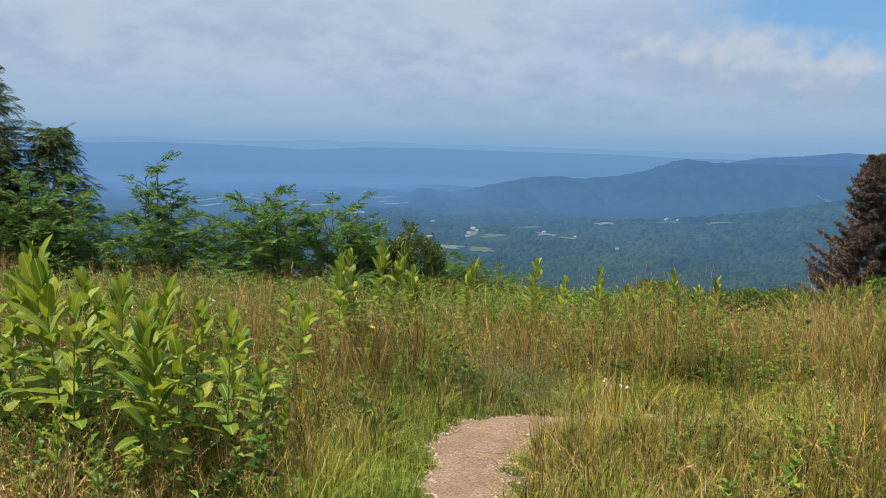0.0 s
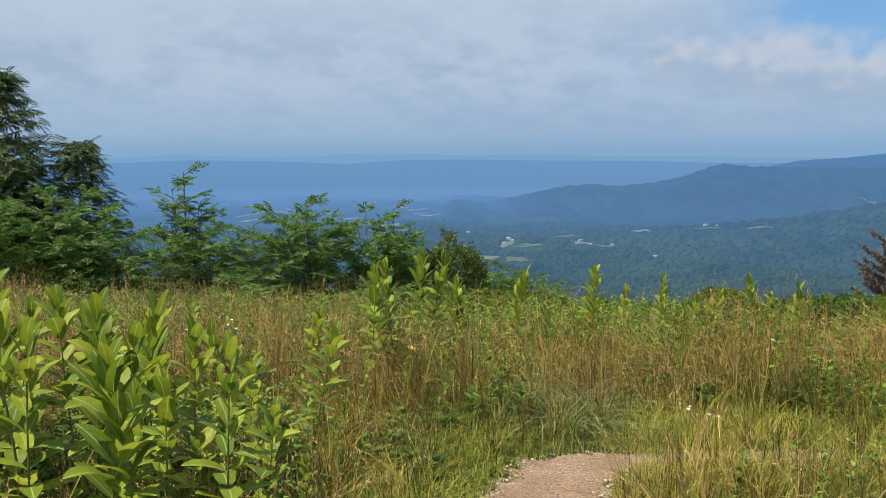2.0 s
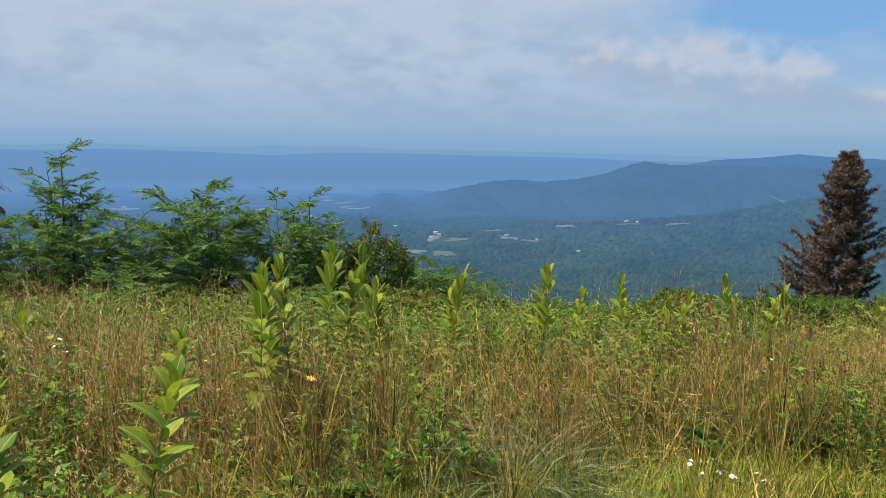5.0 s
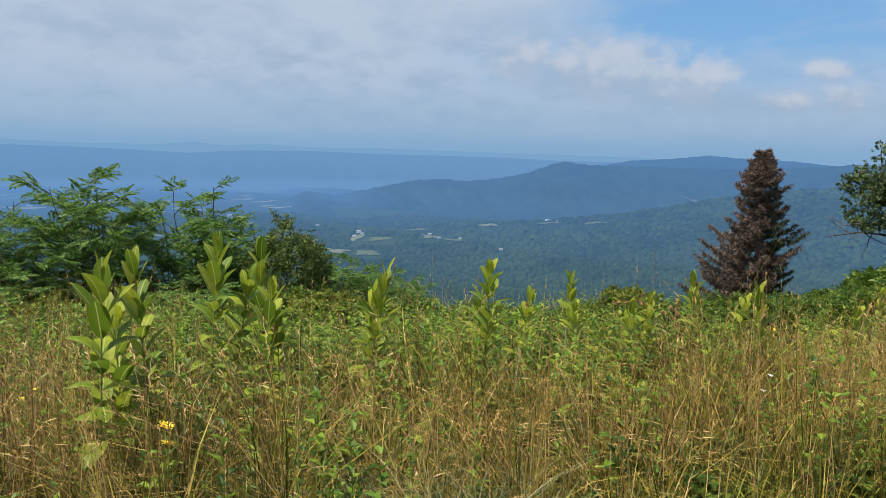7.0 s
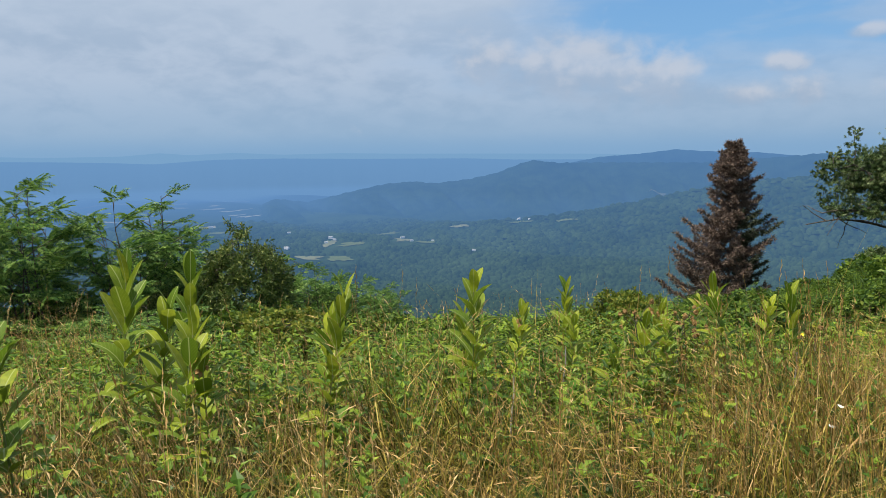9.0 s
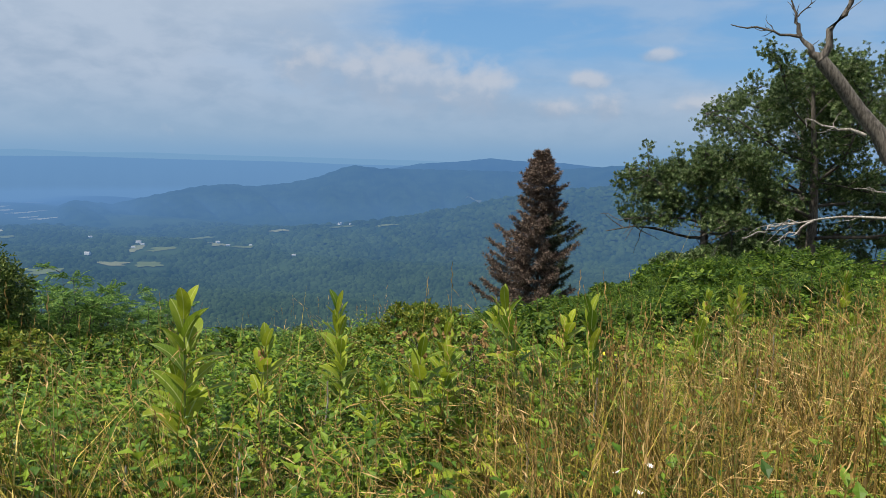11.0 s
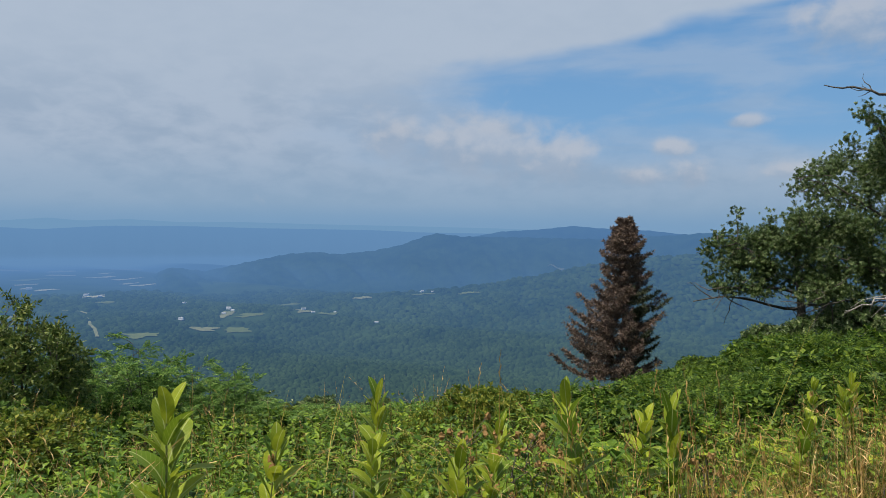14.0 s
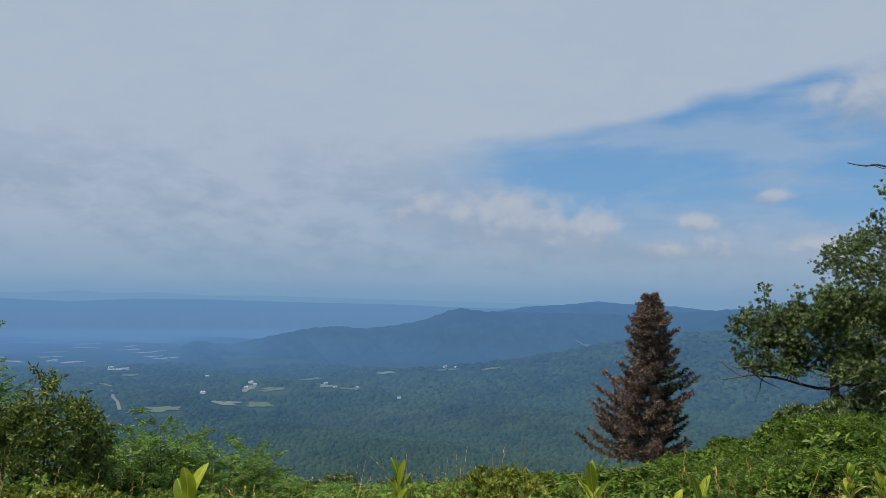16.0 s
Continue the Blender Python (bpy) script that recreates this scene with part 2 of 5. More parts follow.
def milk(t):
    """Milkweed leaf: pale midrib and side veins on a green that varies from leaf to leaf."""
    rnd = object_random(t)
    xyz = node(t, "ShaderNodeSeparateXYZ", Vector=Sock(t, t.nodes.new("ShaderNodeTexCoord").outputs["Object"]))
    x, y, _ = (Sock(t, o) for o in xyz.outputs)
    ax = x.op("ABSOLUTE")
    col = mixed(t, rnd, (0.085, 0.165, 0.012), (0.36, 0.405, 0.03))
    col = mixed(t, (noisy(t, position(t), 25.0, 3) - 0.35).ramp(0, 0.3) * 0.4, col, (0.11, 0.17, 0.015))
    vein = ((y * 55.0 - ax * 60.0).op("SINE") - 0.75).ramp(0.0, 0.25)
    col = mixed(t, vein * 0.22, col, (0.32, 0.38, 0.1))
    col = mixed(t, ax.ramp(0.022, 0.006) * 0.7, col, (0.45, 0.5, 0.2))
    p = node(t, "ShaderNodeBsdfPrincipled", Base_Color=col, Roughness=0.5)
    p.inputs["Specular IOR Level"].default_value = 0.18
    tr = node(t, "ShaderNodeBsdfTranslucent", Color=col)
    mx = node(t, "ShaderNodeMixShader", Fac=0.4)
    t.links.new(p.outputs[0], mx.inputs[1])
    t.links.new(tr.outputs[0], mx.inputs[2])
    return mx.outputs[0]


M_MILK = material("milkweed leaf", milk)
M_STALK = leafy("milkweed stalk", ((0, (0.16, 0.2, 0.06)), (1, (0.25, 0.26, 0.1))), 0.1, 0.5, None, True)
M_LOCUST = leafy("locust leaves", ((0, (0.035, 0.095, 0.022)), (0.5, (0.12, 0.23, 0.05)), (1, (0.27, 0.39, 0.085))), 0.4, 0.55)
M_BRIGHT = leafy("bright shrub leaves", ((0, (0.018, 0.048, 0.007)), (0.5, (0.062, 0.125, 0.013)), (1, (0.18, 0.25, 0.029))), 0.35, 0.55)
M_FERNY = leafy("feathery bright leaves", ((0, (0.018, 0.048, 0.007)), (0.5, (0.066, 0.13, 0.015)), (1, (0.185, 0.255, 0.032))), 0.36, 0.55)
M_HEMLOCK = leafy("hemlock needles", ((0, (0.03, 0.06, 0.022)), (0.6, (0.11, 0.165, 0.06)), (1, (0.27, 0.3, 0.125))), 0.3, 0.6)
M_DULL = leafy("olive shrub leaves", ((0, (0.06, 0.11, 0.016)), (0.6, (0.17, 0.22, 0.028)), (1, (0.36, 0.35, 0.06))), 0.3, 0.5)
M_DROOP = leafy("drooping shrub leaves", ((0, (0.035, 0.07, 0.016)), (0.6, (0.105, 0.155, 0.034)), (1, (0.24, 0.27, 0.075))), 0.28, 0.45)
M_OAK = leafy("oak leaves", ((0, (0.032, 0.064, 0.018)), (0.6, (0.095, 0.15, 0.045)), (1, (0.25, 0.295, 0.135))), 0.25, 0.4)
M_NEEDLE = leafy("brown needles", ((0, (0.035, 0.025, 0.02)), (0.5, (0.13, 0.09, 0.073)), (1, (0.35, 0.262, 0.21))), 0.08, 0.85, (0.9, 0.3))
M_NEEDLEGREEN = leafy("dull green needles", ((0, (0.025, 0.035, 0.02)), (1, (0.09, 0.10, 0.06))), 0.1, 0.8)
M_BARK = bark("bark", (0.05, 0.042, 0.035), (0.16, 0.14, 0.12))
M_DEADWOOD = bark("bleached dead wood", (0.15, 0.13, 0.115), (0.4, 0.37, 0.335))
M_TWIG = bark("dark twig", (0.035, 0.03, 0.025), (0.1, 0.085, 0.07))
M_WHITE = plain("white petals", (0.75, 0.75, 0.68))
M_YELLOW = plain("yellow petals", (0.75, 0.55, 0.03))
M_UMBEL = leafy("faded flower heads", ((0, (0.16, 0.085, 0.03)), (1, (0.33, 0.2, 0.08))), 0.2, 0.8)


# ---------------------------------------------------------------- mesh helpers
rng = np.random.default_rng(7)


def mesh_of(name, verts, tris, mat, smooth=False):
    verts, tris = np.asarray(verts, np.float32), np.asarray(tris, np.int32)
    me = bpy.data.meshes.new(name)
    me.vertices.add(len(verts))
    me.vertices.foreach_set("co", verts.ravel())
    me.loops.add(tris.size)
    me.loops.foreach_set("vertex_index", tris.ravel())
    me.polygons.add(len(tris))
    me.polygons.foreach_set("loop_start", np.arange(0, tris.size, 3, dtype=np.int32))
    me.polygons.foreach_set("use_smooth", np.full(len(tris), smooth))
    me.materials.append(mat)
    me.update(calc_edges=True)
    return me


def join(pieces):
    vs, fs, n = [], [], 0
    for v, f in pieces:
        vs.append(v)
        fs.append(np.asarray(f) + n)
        n += len(v)
    return np.concatenate(vs), np.concatenate(fs)


def scatter(template, pos, rot, size):
    """Many copies of a small template (verts, tris) as one pair of arrays."""
    tv, tf = template
    n = len(pos)
    size = np.asarray(size, float)
    if size.ndim == 1:
        size = size[:, None].repeat(3, 1)
    v = np.einsum("nij,nkj->nki", rot, tv[None] * size[:, None, :]) + pos[:, None, :]
    f = tf[None] + (np.arange(n) * len(tv))[:, None, None]
    return v.reshape(-1, 3), f.reshape(-1, 3)


def turns(yaw, tilt, roll=None):
    """Rotations: roll about z, then tilt about x, then yaw about z."""
    n = len(yaw)
    roll = np.zeros(n) if roll is None else roll

    def rz(q):
        m = np.zeros((n, 3, 3))
        m[:, 0, 0], m[:, 0, 1], m[:, 1, 0], m[:, 1, 1], m[:, 2, 2] = np.cos(q), -np.sin(q), np.sin(q), np.cos(q), 1
        return m

    m = np.zeros((n, 3, 3))
    m[:, 0, 0], m[:, 1, 1], m[:, 1, 2], m[:, 2, 1], m[:, 2, 2] = 1, np.cos(tilt), -np.sin(tilt), np.sin(tilt), np.cos(tilt)
    return rz(yaw) @ m @ rz(roll)


def along(ways, roll):
    """Rotations that lay a template's z axis along each way."""
    w = ways / np.linalg.norm(ways, axis=1)[:, None]
    tilt = np.arccos(np.clip(w[:, 2], -1, 1))
    yaw = np.arctan2(w[:, 0], -w[:, 1])
    return turns(yaw, tilt, roll)


def tube(points, radii, sides=6):
    p, r = np.asarray(points, float), np.asarray(radii, float)
    d = np.gradient(p, axis=0)
    d /= np.linalg.norm(d, axis=1)[:, None] + 1e-9
    ref = np.where(np.abs(d[:, 2:3]) > 0.9, np.array([[1.0, 0, 0]]), np.array([[0, 0, 1.0]]))
    u = np.cross(d, ref)
    u /= np.linalg.norm(u, axis=1)[:, None] + 1e-9
    w = np.cross(d, u)
    q = np.linspace(0, 2 * np.pi, sides, endpoint=False)
    v = p[:, None] + r[:, None, None] * (np.cos(q)[None, :, None] * u[:, None] + np.sin(q)[None, :, None] * w[:, None])
    f = []
    for i in range(len(p) - 1):
        for j in range(sides):
            a, b = i * sides + j, i * sides + (j + 1) % sides
            f += [(a, b, b + sides), (a, b + sides, a + sides)]
    return v.reshape(-1, 3), np.array(f)


def part(name, me, parent=None, label="", m=None):
    ob = new(name, me)
    ob.parent = parent
    if m is not None:
        ob.matrix_basis = m
    if label:
        ob["label"] = label
    return ob


def thing(name, m, label, category, group="", kind=""):
    ob = new(name)
    ob.empty_display_size = 0.1
    ob.matrix_basis = m
    return tagged(ob, label, category, group, kind)


# ---------------------------------------------------------------- the lie of the land
def hill(x, y):
    """Height of the hilltop meadow and the slope below it."""
    x, y = np.asarray(x, float), np.asarray(y, float)
    z = -0.14 * np.clip(y, -400, 14) - 0.24 * np.maximum(y - 14, 0) - 0.09 * np.maximum(y - 44, 0)
    z = z + 0.06 * np.clip(x - 8, 0, 80) + 0.03 * np.clip(-4 - x, 0, 60)
    return z + 0.05 * np.sin(x * 0.9 + 1) * np.sin(y * 0.8) + 0.02 * np.sin(x * 2.7) * np.sin(y * 2.3 + 1)


def valley(r, az):
    """Height of the valley floor, by distance and direction (degrees)."""
    x, y = r * np.sin(np.radians(az)), r * np.cos(np.radians(az))
    z = -283 + 13 * np.sin(x / 190 + 0.6 + 0.5 * np.sin(y / 300)) * np.sin(y / 160 + x / 800) + 7 * np.sin(x / 83 + y / 130) + 0.02 * np.maximum(r - 3300, 0)
    return z


# crests of the ridges: direction and height, in degrees, as seen from the meadow
RIDGE = ((-40, -5.6), (-7, -4.9), (-3.5, -4.2), (-1.7, -3.5), (0.6, -3.8), (4.4, -2.97), (6.4, -2.56), (8.5, -2.4), (10.1, -2.56), (12.6, -2.3), (14.7, -1.86),
         (16.4, -1.21), (17.4, -0.92), (19.3, -1.14), (23.2, -1.14), (29.5, -1.19), (34.8, -0.82), (37.1, -0.6), (42, -0.9), (55, -0.6), (75, -1.5))
FAR_RIDGE = ((14, -2.2), (21, -0.99), (22.3, -0.73), (25.3, -0.52), (27.6, -0.24), (29.5, -0.39), (33.1, -0.51), (36, -0.8), (50, -0.5), (75, -1.2))
FAR_LEFT = ((-60, -0.6), (-34, -0.75), (-29, -0.55), (-25, -0.62), (-21, -0.48), (-16, -0.6), (-13, -0.7), (-9.9, -0.85), (-7.9, -0.72), (-5.9, -0.6), (-1.2, -0.57), (4.5, -0.68), (12.6, -0.74), (16.4, -0.87), (40, -1.0))
FAINT = ((-60, -0.5), (-30, -0.2), (-26, -0.32), (-22, -0.1), (-17, -0.3), (-12, -0.28), (-9.5, -0.08), (-7.5, -0.25), (-4.5, -0.12), (-1, -0.3), (3, -0.24), (8, -0.34), (14, -0.4), (22, -0.5), (40, -1.0))
SPUR = ((2, -7.0), (8, -6.2), (10.9, -5.7), (16.8, -5.33), (21.1, -4.78), (25.3, -4.0), (29.5, -3.08), (33.6, -2.49), (37.6, -2.08), (48, -1.0), (75, -0.5))


def wave(az, k):
    return np.sin(az * 1.9 + k) + 0.6 * np.sin(az * 4.3 + 2 * k) + 0.4 * np.sin(az * 9.1 + 3 * k)


def ridge_height(r, az, crest, r_crest, r_foot, gully):
    d, h = zip(*crest)
    zc = 1.5 + r_crest * np.tan(np.radians(np.interp(az, d, h)))
    zc = zc + gully * 0.10 * wave(az * 3, 1.0)
    f = np.clip((r - r_foot) / (r_crest - r_foot), 0, 1)
    f = f ** 1.15 * (1 + 0.10 * (1 - f) * wave(az * 1.3, r_crest * 0.01))
    floor = -300
    front = floor + (zc - floor) * np.clip(f, 0, 1) + gully * (1 - f) * f * 2.6 * wave(az * 0.6 + f * 2, 0.4)
    back = zc - (r - r_crest) * 0.25
    return np.where(r <= r_crest, np.minimum(front, zc), back)


RIDGES = (("mountain_ridge", RIDGE, 3800.0, 2950.0, 16.0), ("far_mountain_ridge", FAR_RIDGE, 4350.0, 3900.0, 8.0),
          ("far_mountains", FAR_LEFT, 4760.0, 4500.0, 4.0), ("faint_mountains", FAINT, 4885.0, 4840.0, 2.0), ("forest_spur", SPUR, 2700.0, 1900.0, 12.0))


def land(r, az):
    z = valley(r, az)
    for _, crest, rc, rf, g in RIDGES:
        if rc < 4000:
            inside = (az > crest[0][0]) & (az < crest[-1][0])
            z = np.maximum(z, np.where(inside, ridge_height(r, az, crest, rc, rf, g), -999))
    return z


def ground_height(x, y):
    r = np.hypot(x, y)
    az = np.degrees(np.arctan2(x, y))
    f = np.clip((r - 250) / 850, 0, 1)
    f = f * f * (3 - 2 * f)
    return np.maximum(hill(x, y), -300) * (1 - f) + valley(r, az) * f


def grid_tris(n, m):
    i, j = np.meshgrid(np.arange(n - 1), np.arange(m - 1), indexing="ij")
    a = (i * m + j).ravel()
    return np.concatenate([np.stack([a, a + m, a + m + 1], 1), np.stack([a, a + m + 1, a + 1], 1)])


def make_ground():
    az = np.concatenate([np.arange(-50, 75, 0.4), np.arange(75, 310.1, 5)])
    r = np.concatenate([np.arange(0, 24, 0.4), np.geomspace(24, 1000, 70), np.linspace(1030, 4900, 110)])
    rr, aa = np.meshgrid(r, az, indexing="ij")
    x, y = rr * np.sin(np.radians(aa)), rr * np.cos(np.radians(aa))
    z = ground_height(x, y)
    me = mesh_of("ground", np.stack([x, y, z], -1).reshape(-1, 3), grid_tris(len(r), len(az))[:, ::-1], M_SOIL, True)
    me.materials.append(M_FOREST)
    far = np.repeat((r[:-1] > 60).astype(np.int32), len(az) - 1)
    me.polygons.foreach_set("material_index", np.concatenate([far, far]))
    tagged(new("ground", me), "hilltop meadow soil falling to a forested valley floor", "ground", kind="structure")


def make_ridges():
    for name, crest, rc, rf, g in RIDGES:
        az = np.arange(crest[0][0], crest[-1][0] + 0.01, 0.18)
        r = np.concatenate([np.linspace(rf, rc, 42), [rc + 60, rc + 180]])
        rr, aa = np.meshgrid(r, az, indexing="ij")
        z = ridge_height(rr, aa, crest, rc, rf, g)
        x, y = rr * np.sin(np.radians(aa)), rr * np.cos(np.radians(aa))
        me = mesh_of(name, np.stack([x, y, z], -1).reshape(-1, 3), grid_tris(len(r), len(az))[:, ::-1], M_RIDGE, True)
        label = {"mountain_ridge": "long wooded mountain ridge with a peak, blue with distance", "far_mountain_ridge": "pale blue mountain ridge behind the nearer one",
                 "far_mountains": "faint blue mountains closing the wide valley", "faint_mountains": "palest mountains on the skyline, pale with painted haze", "forest_spur": "forested spur running down into the valley"}[name]
        tagged(new(name, me), label, "mountain", kind="structure")


make_ground()
make_ridges()


# scrub tops: direction and height, in degrees, from the camera's last place
VIEW_LIMIT = ((-60, -6.5), (-40, -8.0), (-14, -10.5), (-5, -11.5), (3, -12.6), (10, -13.6), (17, -13.6), (24, -12.9), (28, -13.3), (33, -11.2), (36, -9.5), (40, -7.8), (45, -7.1), (52, -7.4), (75, -6.0))


def view_limit(x, y):
    """Scrub height on the slope, cut to sight lines from the camera's last place."""
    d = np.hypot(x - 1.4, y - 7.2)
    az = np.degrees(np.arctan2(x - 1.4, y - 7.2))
    a, h = zip(*VIEW_LIMIT)
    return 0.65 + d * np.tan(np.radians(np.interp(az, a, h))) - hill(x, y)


# ---------------------------------------------------------------- valley: fields, road, houses, canopy
def sight(az, el):
    """Distance at which a line of sight, in degrees, meets the far land."""
    r = np.arange(1150, 4850, 5.0)
    over = 0.8 + r * math.tan(radians(el)) - land(r, np.full_like(r, az))
    k = np.argmax(over < 0)
    return float(r[k]) if over[k] < 0 else 4600.0


def at_polar(r, az, up=0.0):
    return np.array([r * math.sin(radians(az)), r * math.cos(radians(az)), float(land(np.array(r), np.array(az))) + up])


FIELDS = (  # az from, to; height from, to (degrees); pale or green
    (-0.8, 1.75, -8.14, -7.74, 1), (1.4, 4.15, -8.39, -7.78, 0), (1.5, 2.8, -7.3, -6.6, 1), (2.5, 5.2, -7.25, -6.85, 0), (4.6, 7.7, -6.42, -6.24, 0),
    (6.7, 8.5, -7.05, -6.65, 1), (8.4, 10.2, -7.12, -6.9, 0), (11.0, 12.85, -5.98, -5.68, 1), (15.4, 17.6, -5.56, -5.4, 0), (19.0, 20.9, -5.44, -5.22, 0),
    (25.8, 27.1, -3.46, -3.32, 1), (-5.4, -2.1, -8.55, -7.95, 0), (-7.5, -5.8, -5.56, -5.36, 1), (-6.8, -5.1, -6.0, -5.78, 0), (-9.9, -7.7, -3.82, -3.6, 1),
    (-7.0, -3.5, -3.68, -3.5, 1), (-7.4, -5.0, -4.22, -4.1, 1), (-9.9, -7.8, -4.03, -3.92, 1), (-6.7, -5.2, -10.4, -10.05, 0), (-13.2, -9.8, -3.66, -3.5, 1),
    (-12.0, -9.0, -4.3, -4.15, 0), (-22.5, -19.0, -4.72, -4.6, 1), (-17.0, -13.5, -4.35, -4.2, 1), (-10.5, -8.5, -5.0, -4.85, 1), (-15.5, -13.0, -5.2, -5.05, 0),
    (-19.0, -15.5, -3.7, -3.58, 1), (-11.8, -9.9, -4.6, -4.5, 1), (-24, -20.5, -3.9, -3.78, 1), (-12.5, -11, -6.8, -6.55, 1))
field_boxes = []


def make_field(az0, az1, e0, e1, pale):
    n = 22
    q = np.linspace(0, 2 * np.pi, n, endpoint=False)
    wob = 0.45 + 0.5 * rng.random(n) + 0.15 * np.sin(q * 3 + az0)
    skew = rng.uniform(-0.35, 0.35) * min(1.0, 0.8 / (az1 - az0))
    v = np.clip(np.sin(q) * 1.15, -1, 1) * wob * 0.8
    u = np.clip(np.cos(q) * 1.15, -1, 1) * wob + skew * v
    ca, ce, ha, he = (az0 + az1) / 2, (e0 + e1) / 2, (az1 - az0) / 2, (e1 - e0) / 2
    r0, r1 = sight(ca, e0), sight(ca, e1)
    r1 = min(r1, r0 + 420)
    rr, aa = (r0 + r1) / 2 + v * (r1 - r0) / 2, ca + u * ha
    pts = [at_polar(r, a, 2.0) for r, a in zip(rr, aa)] + [at_polar((r0 + r1) / 2, ca, 2.6)]
    tris = [(i, (i + 1) % n, n) for i in range(n)]
    field_boxes.append((az0, az1, r0 - 60, r1 + 4))
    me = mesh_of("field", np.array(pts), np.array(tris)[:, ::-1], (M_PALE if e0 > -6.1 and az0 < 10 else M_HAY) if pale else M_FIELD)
    tagged(new("field", me), "pale mown field among the valley woods" if pale else "green hay field among the valley woods", "field", "valley fields", "structure")


for f in FIELDS:
    make_field(*f)
r4 = random.Random(17)
for i in range(20):      # the patchwork of the far plain
    a, e, w = r4.uniform(-25, -3.5), r4.uniform(-5.0, -3.3), r4.uniform(0.4, 1.3)
    make_field(a - w, a + w, e - 0.065, e + 0.065, 1)


def make_road():
    az, el = (-8.64, -7.52, -7.02, -6.93, -6.63, -6.47), (-6.38, -6.47, -6.65, -7.37, -7.69, -8.23)
    pts = [at_polar(sight(a, e), a, 3.0) for a, e in zip(az, el)]
    v, f = [], []
    for i, p in enumerate(pts):
        d = pts[min(i + 1, 5)] - pts[max(i - 1, 0)]
        s = np.array([d[1], -d[0], 0]) / np.hypot(d[0], d[1]) * 4
        v += [p - s, p + s]
        if i:
            k = 2 * i
            f += [(k - 2, k - 1, k + 1), (k - 2, k + 1, k)]
        field_boxes.append((az[i] - 0.35, az[i] + 0.35, sight(az[i], el[i]) - 70, sight(az[i], el[i]) + 70))
    tagged(new("road", mesh_of("road", np.array(v), np.array(f), M_HAY)), "pale country road winding along the valley", "road", kind="structure")


make_road()


def gable(l, w, h):
    v = np.array([(-l, -w, 0), (l, -w, 0), (l, w, 0), (-l, w, 0), (-l, -w, h), (l, -w, h), (l, w, h), (-l, w, h), (-l, 0, h * 1.5), (l, 0, h * 1.5)], float)
    walls = [(0, 1, 5), (0, 5, 4), (1, 2, 6), (1, 6, 5), (2, 3, 7), (2, 7, 6), (3, 0, 4), (3, 4, 7), (4, 7, 8), (5, 9, 6)]
    o = 1.08
    rv = np.array([(-l * o, -w * o, h * 0.98), (l * o, -w * o, h * 0.98), (l * o, 0, h * 1.56), (-l * o, 0, h * 1.56), (-l * o, w * o, h * 0.98), (l * o, w * o, h * 0.98)])
    roof = [(0, 1, 2), (0, 2, 3), (3, 2, 5), (3, 5, 4)]
    return (v, np.array(walls)), (rv, np.array(roof))


HOUSES = ((-1.02, -7.29, 7), (-0.82, -6.15, 6), (2.25, -6.6, 7), (2.52, -6.74, 5), (1.9, -6.95, 5), (8.3, -6.95, 5), (7.6, -6.71, 6), (16.4, -5.41, 7), (17.2, -5.42, 5), (9.9, -6.95, 4),
          (13.0, -7.73, 5), (-7.16, -5.43, 8), (-6.31, -5.54, 7), (-10.6, -4.9, 9), (-14.2, -4.3, 10), (-20, -4.66, 10))
w_geo, r_geo = gable(1.0, 0.55, 0.7)
W_ME, R_ME = mesh_of("wall", *w_geo, M_FARWALL), mesh_of("roof", *r_geo, M_FARROOF)
for a, e, s in HOUSES:
    r = sight(a, e)
    p = at_polar(r, a, 2.5)
    hs = thing("farmhouse", pose(*p, 0, 0, float(rng.uniform(-40, 40))) @ Matrix.Diagonal((s, s, s, 1)), "small white farm building with a grey roof in the valley", "house", "valley houses")
    part("wall", W_ME, hs)
    part("roof", R_ME, hs)
    field_boxes.append((a - 0.3, a + 0.3, r - 60, r + 8))


